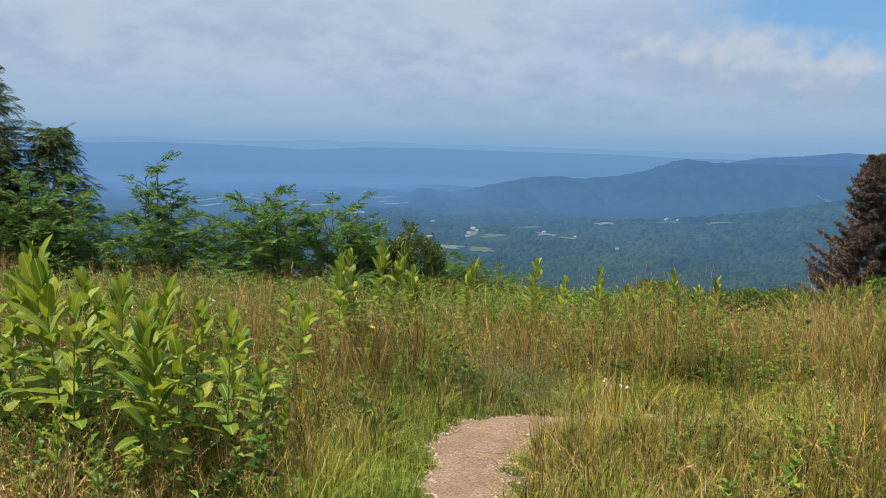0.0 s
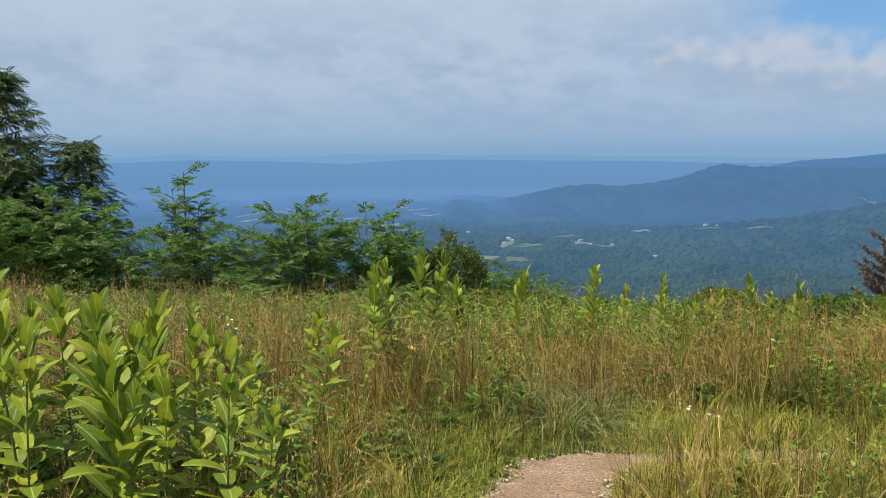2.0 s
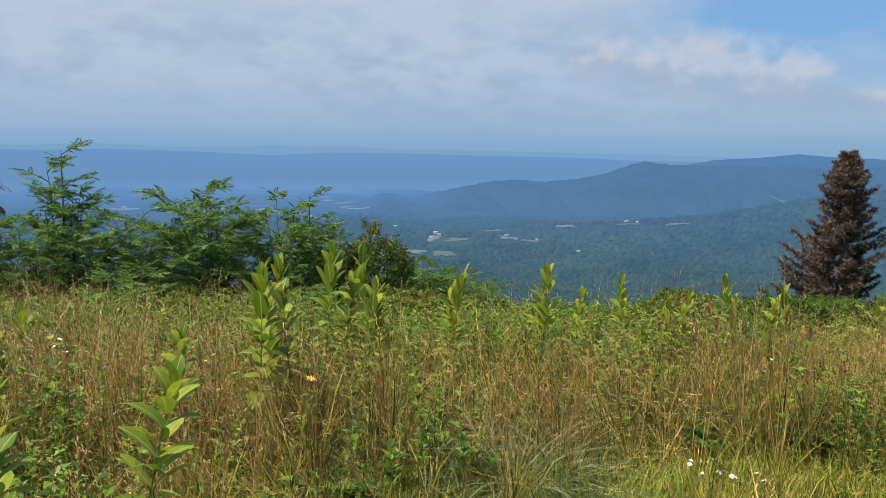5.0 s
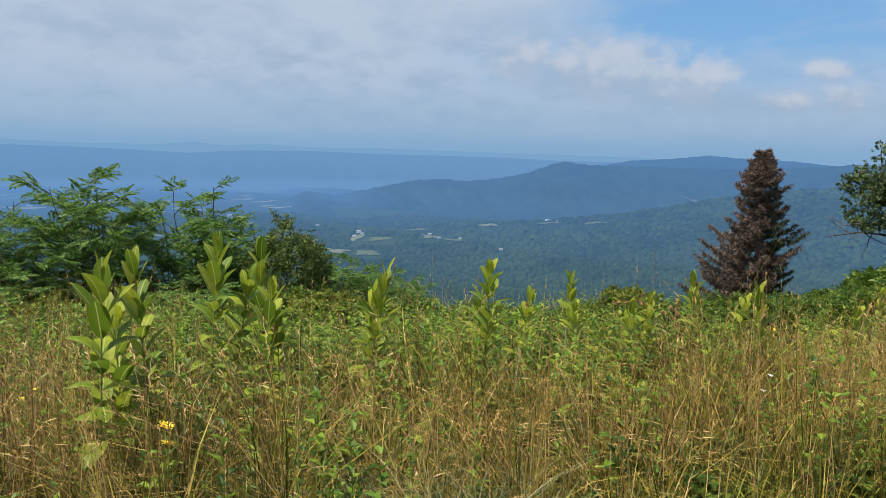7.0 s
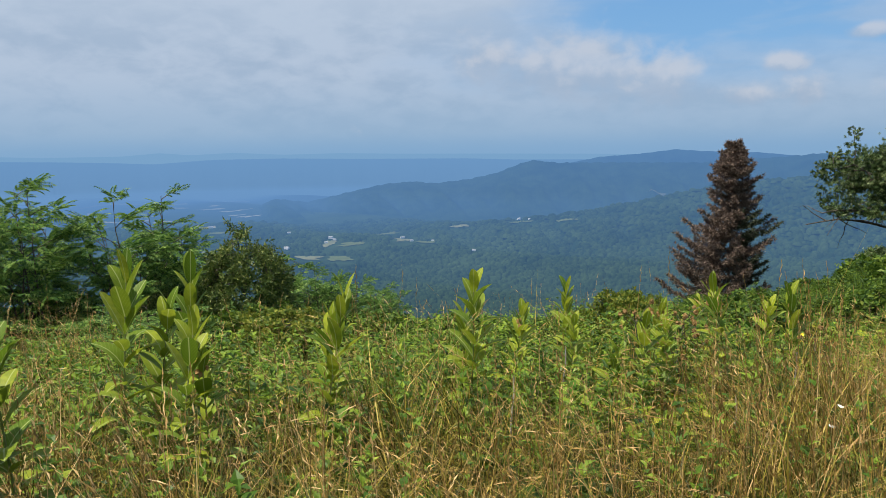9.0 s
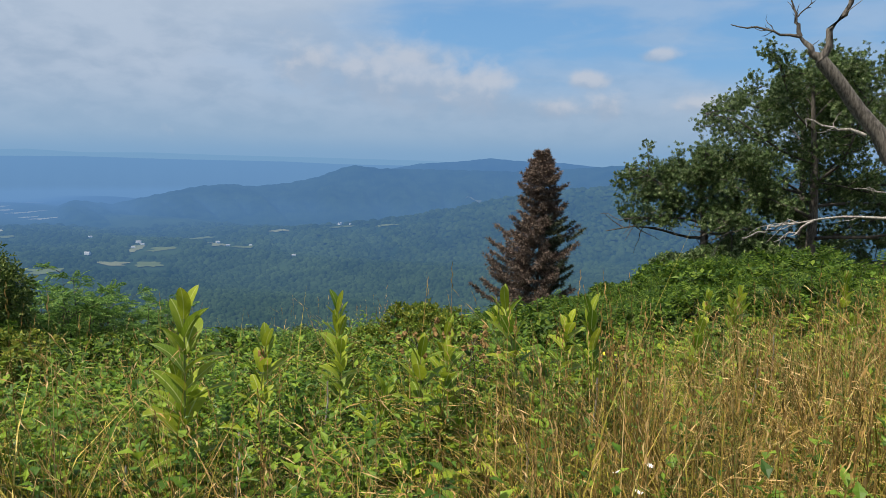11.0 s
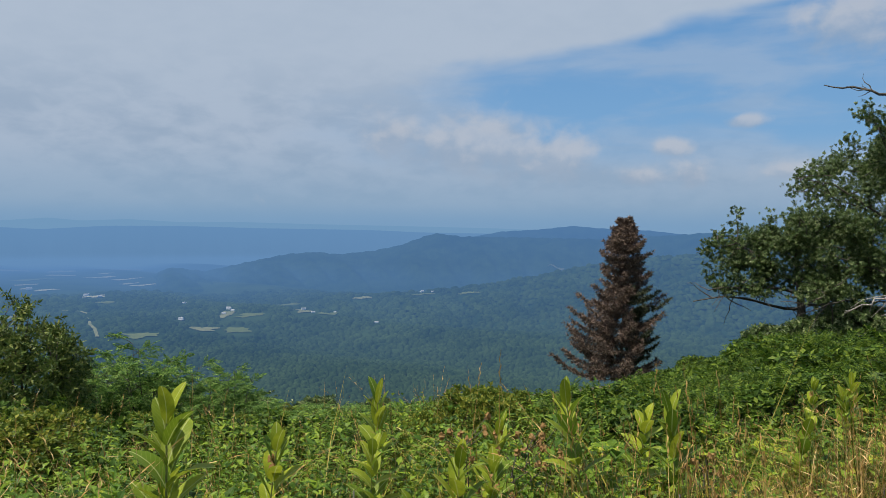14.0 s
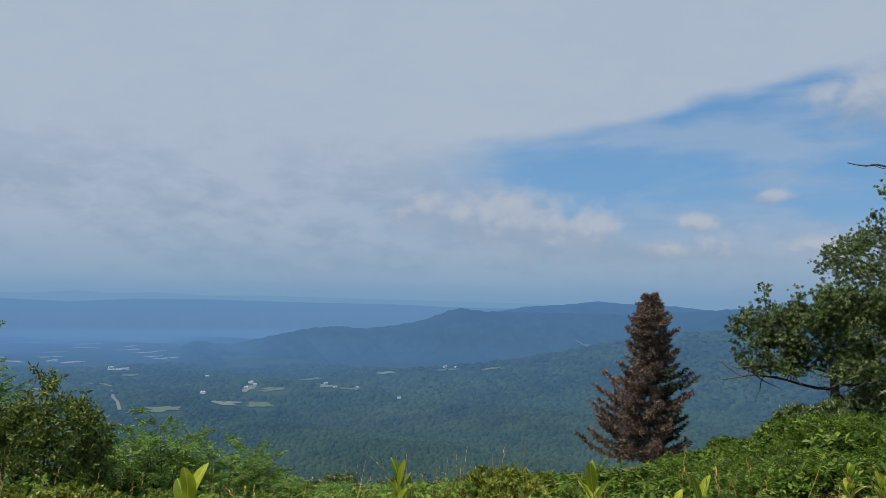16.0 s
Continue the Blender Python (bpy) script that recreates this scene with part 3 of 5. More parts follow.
def make_canopy():
    q = np.linspace(0, 2 * np.pi, 5, endpoint=False)
    tv = np.concatenate([[(0, 0, 0.85)], np.stack([0.62 * np.cos(q), 0.62 * np.sin(q), np.full(5, 0.55)], 1), np.stack([np.cos(q + 0.6), np.sin(q + 0.6), np.full(5, -0.35)], 1)])
    tf = [(0, 1 + i, 1 + (i + 1) % 5) for i in range(5)]
    for i in range(5):
        j = (i + 1) % 5
        tf += [(1 + i, 6 + i, 1 + j), (1 + j, 6 + i, 6 + j)]
    tf = np.array(tf)
    rs = np.linspace(1150, 3000, 400)
    size = 4.7 * (rs / 1300) ** 1.25
    pdf = rs / size ** 2
    cdf = np.cumsum(pdf) / pdf.sum()
    n = 46000
    r = np.interp(rng.random(n), cdf, rs)
    az = rng.uniform(-35, 56, n)
    keep = np.ones(n, bool)
    for a0, a1, r0, r1 in field_boxes:
        u, v = (az - (a0 + a1) / 2) / (a1 - a0) * 2, (r - (r0 + r1) / 2) / (r1 - r0) * 2
        keep &= u ** 4 + v ** 4 > 0.85
    r, az = r[keep], az[keep]
    n = len(r)
    s = 4.7 * (r / 1300) ** 1.25 * rng.uniform(0.5, 1.5, n)
    pos = np.stack([r * np.sin(np.radians(az)), r * np.cos(np.radians(az)), land(r, az) + s * 0.25 * rng.random(n)], 1)
    size = np.stack([s * rng.uniform(0.85, 1.2, n), s * rng.uniform(0.85, 1.2, n), s * rng.uniform(0.8, 1.25, n) * np.interp(r, (1500, 2900), (1.0, 0.55))], 1)
    v, f = scatter((tv, tf), pos, turns(rng.uniform(0, 6.3, n), rng.uniform(-0.15, 0.15, n)), size)
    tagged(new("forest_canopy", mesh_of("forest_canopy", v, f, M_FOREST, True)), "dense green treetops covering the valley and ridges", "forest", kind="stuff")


make_canopy()


# ---------------------------------------------------------------- path
PATH = np.array([(0.0, -4.0), (0.08, 2.0), (0.2, 4.6), (0.32, 5.8), (0.62, 6.45), (1.3, 6.6), (2.2, 6.6), (2.6, 6.6)])
# EYES: the camera's walk; grass and weeds are kept low or sparse there
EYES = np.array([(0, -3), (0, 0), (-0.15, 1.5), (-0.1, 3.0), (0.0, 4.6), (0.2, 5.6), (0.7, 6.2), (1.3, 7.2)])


def from_line(line, x, y):
    best = np.full(np.shape(x), 1e9)
    for (ax, ay), (bx, by) in zip(line[:-1], line[1:]):
        dx, dy = bx - ax, by - ay
        t = np.clip(((x - ax) * dx + (y - ay) * dy) / (dx * dx + dy * dy), 0, 1)
        best = np.minimum(best, np.hypot(x - ax - t * dx, y - ay - t * dy))
    return best


def off_path(x, y):
    """Distance beyond the edge of the worn path."""
    wob = 0.04 * np.sin(x * 9 + 1) + 0.05 * np.sin(y * 7) + 0.04 * np.sin(y * 17 + x * 13) + 0.03 * np.sin(y * 41 - x * 29) + 0.02 * np.sin(x * 83 + y * 67)
    return from_line(PATH, x, y) - 0.25 - wob - 0.05 * np.clip(y - 4.5, 0, 2) + 0.2 * np.clip((x - 0.75) / 0.5, 0, 1)


def make_path():
    t = np.linspace(0, len(PATH) - 1, 150)
    cx, cy = np.interp(t, range(len(PATH)), PATH[:, 0]), np.interp(t, range(len(PATH)), PATH[:, 1])
    dx, dy = np.gradient(cx), np.gradient(cy)
    ln = np.hypot(dx, dy)
    nx, ny = -dy / ln, dx / ln
    u = np.linspace(-0.75, 0.75, 25)
    x, y = cx[:, None] + nx[:, None] * u, cy[:, None] + ny[:, None] * u
    o = off_path(x, y)
    z = hill(x, y) + 0.035 - 0.08 * np.clip(o / 0.15 + 0.3, 0, 1.2) + 0.006 * np.sin(x * 31) * np.sin(y * 27)
    me = mesh_of("footpath", np.stack([x, y, z], -1).reshape(-1, 3), grid_tris(150, 25), M_GRAVEL, True)
    tagged(new("footpath", me), "narrow worn footpath of pinkish gravel through grass", "path", kind="structure")
    n = 46000
    x, y = rng.uniform(-0.9, 4.5, n), rng.uniform(3.4, 7.4, n)
    o = off_path(x, y)
    k = (o < 0.04) & (rng.random(n) < 0.85)
    x, y = x[k], y[k]
    n = len(x)
    tv = np.array([(1, 0, 0), (0, 1, 0), (-1, 0, 0), (0, -1, 0), (0.2, 0.1, 0.7), (0, 0, -0.6)], float)
    tf = np.array([(0, 1, 4), (1, 2, 4), (2, 3, 4), (3, 0, 4), (1, 0, 5), (2, 1, 5), (3, 2, 5), (0, 3, 5)])
    s = 0.003 + 0.014 * rng.random(n) ** 2.6
    size = np.stack([s * rng.uniform(0.8, 1.5, n), s, s * rng.uniform(0.5, 0.9, n)], 1)
    v, f = scatter((tv, tf), np.stack([x, y, hill(x, y) + 0.026], 1), turns(rng.uniform(0, 6.3, n), rng.uniform(-0.3, 0.3, n)), size)
    tagged(new("path_stones", mesh_of("path_stones", v, f, M_PEBBLE)), "loose pale and pink stones strewn over the path", "gravel", kind="stuff")


make_path()


# ---------------------------------------------------------------- grass
def blade(bend, segs=3):
    """A blade of unit width and length, bending over towards +y."""
    v, f = [], []
    for i in range(segs):
        s = i / segs
        w = 0.5 * (1 - 0.55 * s) if i else 0.4
        y, z = bend * s ** 2, s - 0.42 * bend * s ** 2.5
        v += [(-w, y, z), (w, y, z)]
    v.append((0, bend, 1 - 0.42 * bend))
    for i in range(segs - 1):
        f += [(2 * i, 2 * i + 1, 2 * i + 3), (2 * i, 2 * i + 3, 2 * i + 2)]
    f.append((2 * segs - 2, 2 * segs - 1, 2 * segs))
    return np.array(v), np.array(f)


def culm(bend, head):
    """A stalk with a seed head, of unit length and width."""
    v, f = blade(bend, 3)
    y1, z1 = bend, 1 - 0.42 * bend
    s = 1 - head
    y0, z0 = bend * s ** 2, s - 0.42 * bend * s ** 2.5
    k = len(v)
    hv, hf = [], []
    for i in range(5):
        spots_on = [(y0 + (y1 - y0) * q, z0 + (z1 - z0) * q) for q in (i / 5, i / 5 + 0.14, i / 5 + 0.27)]
        out = (-1) ** i * (1.9 - 1.0 * i / 5)
        hv += [(0, *spots_on[0]), (out, spots_on[1][0] + 0.002 * (-1) ** (i // 2), spots_on[1][1] + 0.002), (out * 0.4, *spots_on[2])]
        hf.append((3 * i, 3 * i + 1, 3 * i + 2))
    return np.concatenate([v, np.array(hv)]), np.concatenate([f, np.array(hf) + k])


def patchy(x, y, scale, seed):
    """Smooth random field from 0 to 1."""
    r2 = np.random.default_rng(seed)
    s = np.zeros(np.shape(x))
    for i in range(7):
        a, p, k = r2.uniform(0, 6.28), r2.uniform(0, 6.28), scale * r2.uniform(0.6, 1.9)
        s = s + np.sin((x * math.cos(a) + y * math.sin(a)) * k + p)
    return 1 / (1 + np.exp(-s * 0.9))


TUSSOCKS = ((0.62, 7.5, 0.32), (0.1, 7.9, 0.2), (1.95, 7.75, 0.22), (2.6, 7.55, 0.2))


def tall_here(x, y):
    """Height of the standing grass, in metres."""
    h = 0.92 + 0.42 * (patchy(x, y, 1.9, 3) - 0.5)
    front = np.clip((y - 7.1 + 0.2 * np.sin(x * 1.7) + 0.12 * np.sin(x * 5.3)) / 0.45, 0, 1)
    h = h * (0.56 + 0.44 * front)
    h = h * np.clip(0.3 + off_path(x, y) / np.where(x > 0.45, 0.25, 0.6), 0.18, 1)
    for tx, ty, tr in TUSSOCKS:
        h = h * np.clip((np.hypot(x - tx, y - ty + 0.12) - 0.1) / tr, 0.3, 1)
    h = h * (1 - 0.28 * lush_here(x, y) * np.clip((x - 3.5) / 1.5, 0, 1))
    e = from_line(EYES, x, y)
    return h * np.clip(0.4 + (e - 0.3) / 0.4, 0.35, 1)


def lush_here(x, y):
    """Where leafy weeds crowd out the grass."""
    near = np.clip((y - 9.8 - 0.22 * np.abs(x - 1.5)) / 0.8, 0, 1) * np.clip((4.0 - x + 0.8 * (y - 9.6)) / 1.0, 0, 1)
    far = np.clip((y - 10.7 - 0.05 * (x - 4)) / 0.9, 0, 1)
    return np.maximum(near, far) * np.clip(0.7 + (x + 2.6) / 2.5, 0.7, 1)


def spots(n, x0, x1, y0, y1):
    x, y = rng.uniform(x0, x1, n), rng.uniform(y0, y1, n)
    seen = (np.abs(x - 1.0) < 2.2 + 0.85 * np.maximum(y - 1.0, 0)) & (off_path(x, y) > -0.05 * rng.random(n) ** 2)
    return x[seen], y[seen]


def clumps(xy):
    """Draws scattered roots together into tufts; gives the tufts' own heights too."""
    x, y = xy
    k = 0.24
    ix, iy = np.round(x / k), np.round(y / k)
    cx, cy = ix * k + 0.1 * np.sin(ix * 12.9 + iy * 78.2), iy * k + 0.1 * np.sin(ix * 39.3 - iy * 11.1)
    tall = 0.84 + 0.26 * np.sin(ix * 91.7 + iy * 37.3)
    pull = rng.uniform(0.35, 0.85, len(x))
    return x + (cx - x) * pull, y + (cy - y) * pull, tall


def make_grass():
    leaves = [blade(b) for b in (0.15, 0.4, 0.75, 1.05)] + [blade(1.45, 4), blade(1.8, 4)]
    # standing green and yellowing leaves
    x, y, tuft = clumps(spots(230000, -11, 15, 2.2, 16))
    h = tall_here(x, y) * tuft
    keep = (rng.random(len(x)) < (0.35 + 0.65 * np.clip(off_path(x, y) / 0.3, 0, 1)) * (1 - 0.6 * lush_here(x, y))) & (h > 0.22)
    x, y, h = x[keep], y[keep], h[keep]
    out = []
    kind = rng.choice(6, len(x), p=(0.2, 0.22, 0.2, 0.16, 0.12, 0.1))
    for k in range(6):
        i = kind == k
        n = i.sum()
        ln = h[i] * rng.uniform(0.5, 1.08, n)
        size = np.stack([rng.uniform(0.004, 0.0105, n), ln, ln], 1)
        out.append(scatter(leaves[k], np.stack([x[i], y[i], hill(x[i], y[i]) - 0.02], 1), turns(rng.uniform(0, 6.3, n), rng.normal(0, 0.3, n), rng.normal(0, 0.6, n)), size))
    tagged(new("meadow_grass", mesh_of("meadow_grass", *join(out), M_GREEN)), "tall green and yellowing meadow grass", "grass", kind="stuff")
    # dry stalks with seed heads
    x, y, tuft = clumps(spots(150000, -11, 15, 2.2, 16))
    h = tall_here(x, y) * (0.6 + 0.4 * tuft)
    keep = (rng.random(len(x)) < (0.2 + 0.8 * patchy(x, y, 1.1, 9)) * np.where((y > 7) & (x < 4.5) & (x > -0.5), 0.75, 1.0) * (1 - 0.8 * lush_here(x, y))) & (h > 0.32)
    x, y, h = x[keep], y[keep], h[keep]
    stalks = [culm(b, q) for b, q in ((0.06, 0.12), (0.2, 0.16), (0.45, 0.15), (0.85, 0.18))]
    kind = rng.choice(4, len(x), p=(0.28, 0.3, 0.24, 0.18))
    out = []
    for k in range(4):
        i = kind == k
        n = i.sum()
        ln = h[i] * rng.uniform(0.7, 1.38, n)
        size = np.stack([rng.uniform(0.0034, 0.006, n), ln, ln], 1)
        out.append(scatter(stalks[k], np.stack([x[i], y[i], hill(x[i], y[i]) - 0.02], 1), turns(np.where(rng.random(n) < 0.6, rng.normal(1.5, 0.7, n), rng.uniform(0, 6.3, n)), rng.normal(-0.04, 0.2, n)), size))
    tagged(new("dry_grass", mesh_of("dry_grass", *join(out), M_DRY)), "dry tan and reddish grass stalks with seed heads", "grass", kind="stuff")
    # short turf beside the path
    x, y = spots(120000, -3.2, 4.5, 2.0, 8.6)
    o = off_path(x, y)
    keep = rng.random(len(x)) < np.clip(1.25 - o / 1.1, 0.12, 1) * np.clip(0.25 + o / 0.08, 0, 1)
    x, y, o = x[keep], y[keep], o[keep]
    kind = rng.integers(0, 4, len(x))
    out = []
    for k in range(4):
        i = kind == k
        n = i.sum()
        ln = (0.07 + 0.2 * np.clip(o[i] / 0.5, 0, 1)) * rng.uniform(0.5, 1.4, n)
        size = np.stack([rng.uniform(0.004, 0.008, n), ln, ln], 1)
        out.append(scatter(leaves[k], np.stack([x[i], y[i], hill(x[i], y[i]) - 0.005], 1), turns(rng.uniform(0, 6.3, n), rng.normal(0, 0.3, n)), size))
    tagged(new("short_grass", mesh_of("short_grass", *join(out), M_SHORT)), "short fresh green grass edging the path", "grass", kind="stuff")


make_grass()


def make_tussock(x, y, n, ln, mat, label):
    yaw, lean = rng.uniform(0, 6.3, n), rng.uniform(-0.3, 0.6, n)
    d = 0.34 * rng.random(n) ** 0.7
    base = np.array([x, y, float(hill(x, y))])
    ob = thing("grass_tussock", pose(*base), label, "grass tussock", "tussocks")
    for k, lv in enumerate((blade(0.8, 4), blade(1.4, 5), blade(2.0, 5))):
        i = np.arange(n) % 3 == k
        m = i.sum()
        L = ln * rng.uniform(0.6, 1.15, m)
        px, py = x - d[i] * np.sin(yaw[i]), y + d[i] * np.cos(yaw[i])
        v, f = scatter(lv, np.stack([px, py, hill(px, py) - 0.01], 1), turns(yaw[i] + rng.normal(0, 0.9, m), -lean[i]), np.stack([rng.uniform(0.005, 0.009, m), L, L], 1))
        part(("upright_blades", "arching_blades", "drooping_blades")[k], mesh_of("blades", v - base, f, mat), ob)


make_tussock(0.62, 7.5, 560, 0.6, M_TUFT, "grey-green arching grass tussock at the meadow's edge")
make_tussock(0.1, 7.9, 320, 0.55, M_TUFT, "narrow grey-green grass tussock among dry stalks")
make_tussock(1.95, 7.75, 300, 0.45, M_SHORT, "fresh green grass tussock beside low brambles")
make_tussock(2.6, 7.55, 260, 0.4, M_SHORT, "low green grass tussock at the path's end")


# ---------------------------------------------------------------- leafy weeds
def leaf_plain(fold=0.25, droop=0.25):
    """A small leaf of unit length along z, facing -y."""
    v = np.array([(0, 0, 0), (-0.5, -fold * 0.3, 0.38), (0, 0.02, 0.42), (0.5, -fold * 0.3, 0.38), (0, droop, 0.98), (-0.3, droop * 0.35, 0.75), (0.3, droop * 0.35, 0.75)], float)
    return v, np.array([(0, 2, 1), (0, 3, 2), (1, 2, 5), (2, 4, 5), (2, 3, 6), (2, 6, 4)])


def make_weeds():
    x, y = spots(24000, -9, 14, 3.4, 17)
    dens = 0.16 + 0.82 * lush_here(x, y) + 0.7 * patchy(x, y, 1.3, 21) ** 3
    dens = dens + 0.9 * np.exp(-((x + 2.3) / 1.0) ** 2 - ((y - 5.2) / 1.1) ** 2)
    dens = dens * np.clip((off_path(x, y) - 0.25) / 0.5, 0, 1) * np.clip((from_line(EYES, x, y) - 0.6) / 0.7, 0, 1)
    dens = dens * np.where((y < 6.8) & (x > 0.3), 0.1, 1.0)
    keep = rng.random(len(x)) < dens
    x, y = x[keep], y[keep]
    n = len(x)
    h = np.minimum(tall_here(x, y), 0.85) * rng.uniform(0.4, 1.1, n)
    leaf = np.array([(0, 0, 0), (-0.5, -0.08, 0.42), (0, 0.05, 0.45), (0.5, -0.08, 0.42), (0, 0.28, 1.0)], float), np.array([(0, 2, 1), (0, 3, 2), (1, 2, 4), (2, 3, 4)])
    per = 16
    k = np.repeat(np.arange(n), per)
    fr = np.tile(np.linspace(0.3, 1.0, per), n) + rng.normal(0, 0.03, n * per)
    yaw = np.tile(np.arange(per) * 2.4, n) + rng.uniform(0, 6.3, n)[k]
    lx, ly = rng.normal(0, 0.12, n), rng.normal(0, 0.12, n)
    pos = np.stack([x[k] + lx[k] * fr * h[k], y[k] + ly[k] * fr * h[k], hill(x, y)[k] + fr * h[k]], 1)
    s = np.repeat(0.045 + 0.08 * rng.random(n) ** 1.5, per) * rng.uniform(0.7, 1.2, n * per) * (1.15 - 0.45 * fr)
    wide = np.repeat(rng.uniform(0.3, 0.75, n), per)
    v, f = scatter(leaf, pos, turns(yaw, -rng.uniform(0.5, 1.35, n * per)), np.stack([s * wide, s, s], 1))
    st = blade(0.02, 2)
    size = np.stack([np.full(n, 0.006), h, h], 1)
    ways = np.stack([lx, ly, np.ones(n)], 1)
    sv = scatter(st, np.stack([x, y, hill(x, y) - 0.02], 1), along(ways, rng.uniform(0, 6.3, n)), size)
    tagged(new("meadow_weeds", mesh_of("meadow_weeds", *join([(v, f), sv]), M_WEED)), "leafy bright green weeds crowding the meadow", "weeds", kind="stuff")


make_weeds()


# ---------------------------------------------------------------- milkweed
def milk_leaf(name, width, bend):
    """A broad pointed leaf with a folded midrib, unit length along +y."""
    v, f = [], []
    rows = ((0.0, 0.09), (0.12, 0.36), (0.32, 0.49), (0.55, 0.52), (0.78, 0.42), (0.93, 0.22))
    for s, w in rows:
        y, z = s, bend * (s * s * -0.9 + s * 0.25)
        v += [(-w * width, y, z + 0.10 * w), (0, y, z), (w * width, y, z + 0.10 * w)]
    v.append((0, 1.0, bend * -0.65))
    for i in range(len(rows) - 1):
        a = 3 * i
        f += [(a, a + 1, a + 4), (a, a + 4, a + 3), (a + 1, a + 2, a + 5), (a + 1, a + 5, a + 4)]
    a = 3 * (len(rows) - 1)
    f += [(a, a + 1, a + 3), (a + 1, a + 2, a + 3)]
    return mesh_of(name, np.array(v), np.array(f), M_MILK, True)


MILK_LEAVES = [milk_leaf("leaf", w, b) for w, b in ((0.44, 0.3), (0.52, 0.5), (0.47, 0.12))]


def burr(name, size, seed, mat):
    """A ragged round head, all in one piece."""
    bm = bmesh.new()
    bmesh.ops.create_icosphere(bm, subdivisions=2, radius=size)
    rr = random.Random(seed)
    for v in bm.verts:
        v.co *= rr.uniform(0.45, 0.7) if rr.random() < 0.5 else rr.uniform(0.9, 1.3)
        v.co.z *= 1.1
    me = bpy.data.meshes.new(name)
    bm.to_mesh(me)
    bm.free()
    me.materials.append(mat)
    return me


def milkweed(seed, heads):
    """A milkweed one metre tall: stalk, pairs of leaves, sometimes faded flower heads."""
    r2 = random.Random(seed)
    ob = thing("milkweed", pose(0, 0, 0), "upright milkweed plant with broad pale green leaves", "plant", "milkweeds")
    lean = (r2.uniform(-0.06, 0.06), r2.uniform(-0.06, 0.06))
    s = np.linspace(-0.02, 0.97, 7)
    pts = np.stack([lean[0] * s * s, lean[1] * s * s, s], 1)
    part("stalk", mesh_of("stalk", *tube(pts, np.linspace(0.0075, 0.004, 7), 6), M_STALK, True), ob, "green upright stalk")
    pairs = 10
    for i in range(pairs):
        u = 0.36 + 0.64 * i / (pairs - 1)
        ln = (0.11 + 0.12 * math.sin(min(1, (1 - u) * 2.2 + 0.2) * 1.57)) * r2.uniform(0.75, 1.15)
        up = 16 + 52 * max(0, u - 0.35) / 0.65 + r2.uniform(-16, 16)
        for side in (0, 180):
            z = u * 0.97
            m = pose(lean[0] * z * z, lean[1] * z * z, z, 0, 0, 90 * (i % 2) + side + seed * 33 + r2.uniform(-26, 26)) @ pose(0, 0.004, 0, up, 0, 0)
            part("leaf", r2.choice(MILK_LEAVES), ob, m=m @ Matrix.Diagonal((ln, ln, ln, 1)))
    for k in range(heads):
        part("flower_head", burr("flower_head", 0.022, seed * 7 + k, M_UMBEL), ob, "faded brownish pink flower head", pose(0.025 * math.cos(k * 2), 0.025 * math.sin(k * 2), 0.9 + 0.03 * k))
    return ob


masters = [milkweed(1, 0), milkweed(2, 0), milkweed(3, 0), milkweed(5, 2)]
MILKWEEDS = [  # x, y, height
    (-1.28, 4.35, 1.08), (-1.64, 3.96, 1.1), (-1.42, 3.85, 1.02), (-1.8, 4.25, 0.9), (-2.18, 4.87, 1.25), (-1.73, 5.09, 1.1), (-2.05, 5.35, 1.05), (-1.31, 6.21, 0.96),
    (-2.3, 4.5, 1.42), (-2.5, 4.75, 1.36), (-1.9, 4.6, 1.08), (-2.0, 4.95, 1.18), (-1.6, 4.45, 0.92), (-2.42, 5.2, 1.2), (-2.9, 4.6, 1.25), (-2.7, 4.3, 1.12), (-1.5, 5.3, 0.85), (-2.2, 5.65, 1.0), (-3.2, 5.8, 1.1), (-1.25, 4.8, 0.75), (-2.12, 4.2, 1.15), (-2.75, 5.2, 1.25), (-3.0, 5.0, 1.2), (-2.6, 5.9, 1.05), (-1.95, 6.4, 0.95), (-2.9, 6.4, 1.0), (-3.3, 5.3, 1.15), (-3.6, 6.2, 1.1),
    (-1.5, 4.75, 0.55), (-1.05, 4.9, 0.4), (-2.0, 3.75, 0.6), (-1.7, 8.2, 0.95), (-2.8, 8.0, 0.9), (-1.2, 8.5, 1.36), (-1.15, 8.75, 1.15), (-0.98, 8.95, 1.4),
    (-0.88, 10.16, 1.46), (-0.75, 10.4, 1.3), (-0.6, 10.95, 1.45), (-0.5, 9.54, 1.15), (-0.32, 9.7, 1.0), (0.23, 10.1, 1.28), (0.34, 10.3, 1.1), (1.25, 10.45, 1.28), (1.3, 10.6, 1.05),
    (1.7, 11.0, 1.1), (2.35, 11.5, 0.95), (2.58, 12.15, 1.17), (2.6, 10.7, 1.0), (2.85, 10.9, 0.95), (3.1, 11.6, 1.1), (3.6, 11.0, 1.22), (4.2, 11.6, 1.0), (4.1, 10.9, 1.14), (5.2, 11.3, 0.92),
    (6.6, 12.6, 0.98), (6.9, 12.4, 0.92), (7.2, 12.7, 1.0), (6.4, 10.9, 0.85), (8.6, 12.6, 1.0), (9.0, 12.3, 0.95), (4.6, 13.4, 0.85), (2.3, 10.6, 0.8), (-3.5, 9.6, 1.0), (5.6, 9.4, 0.85)]
r3 = random.Random(11)
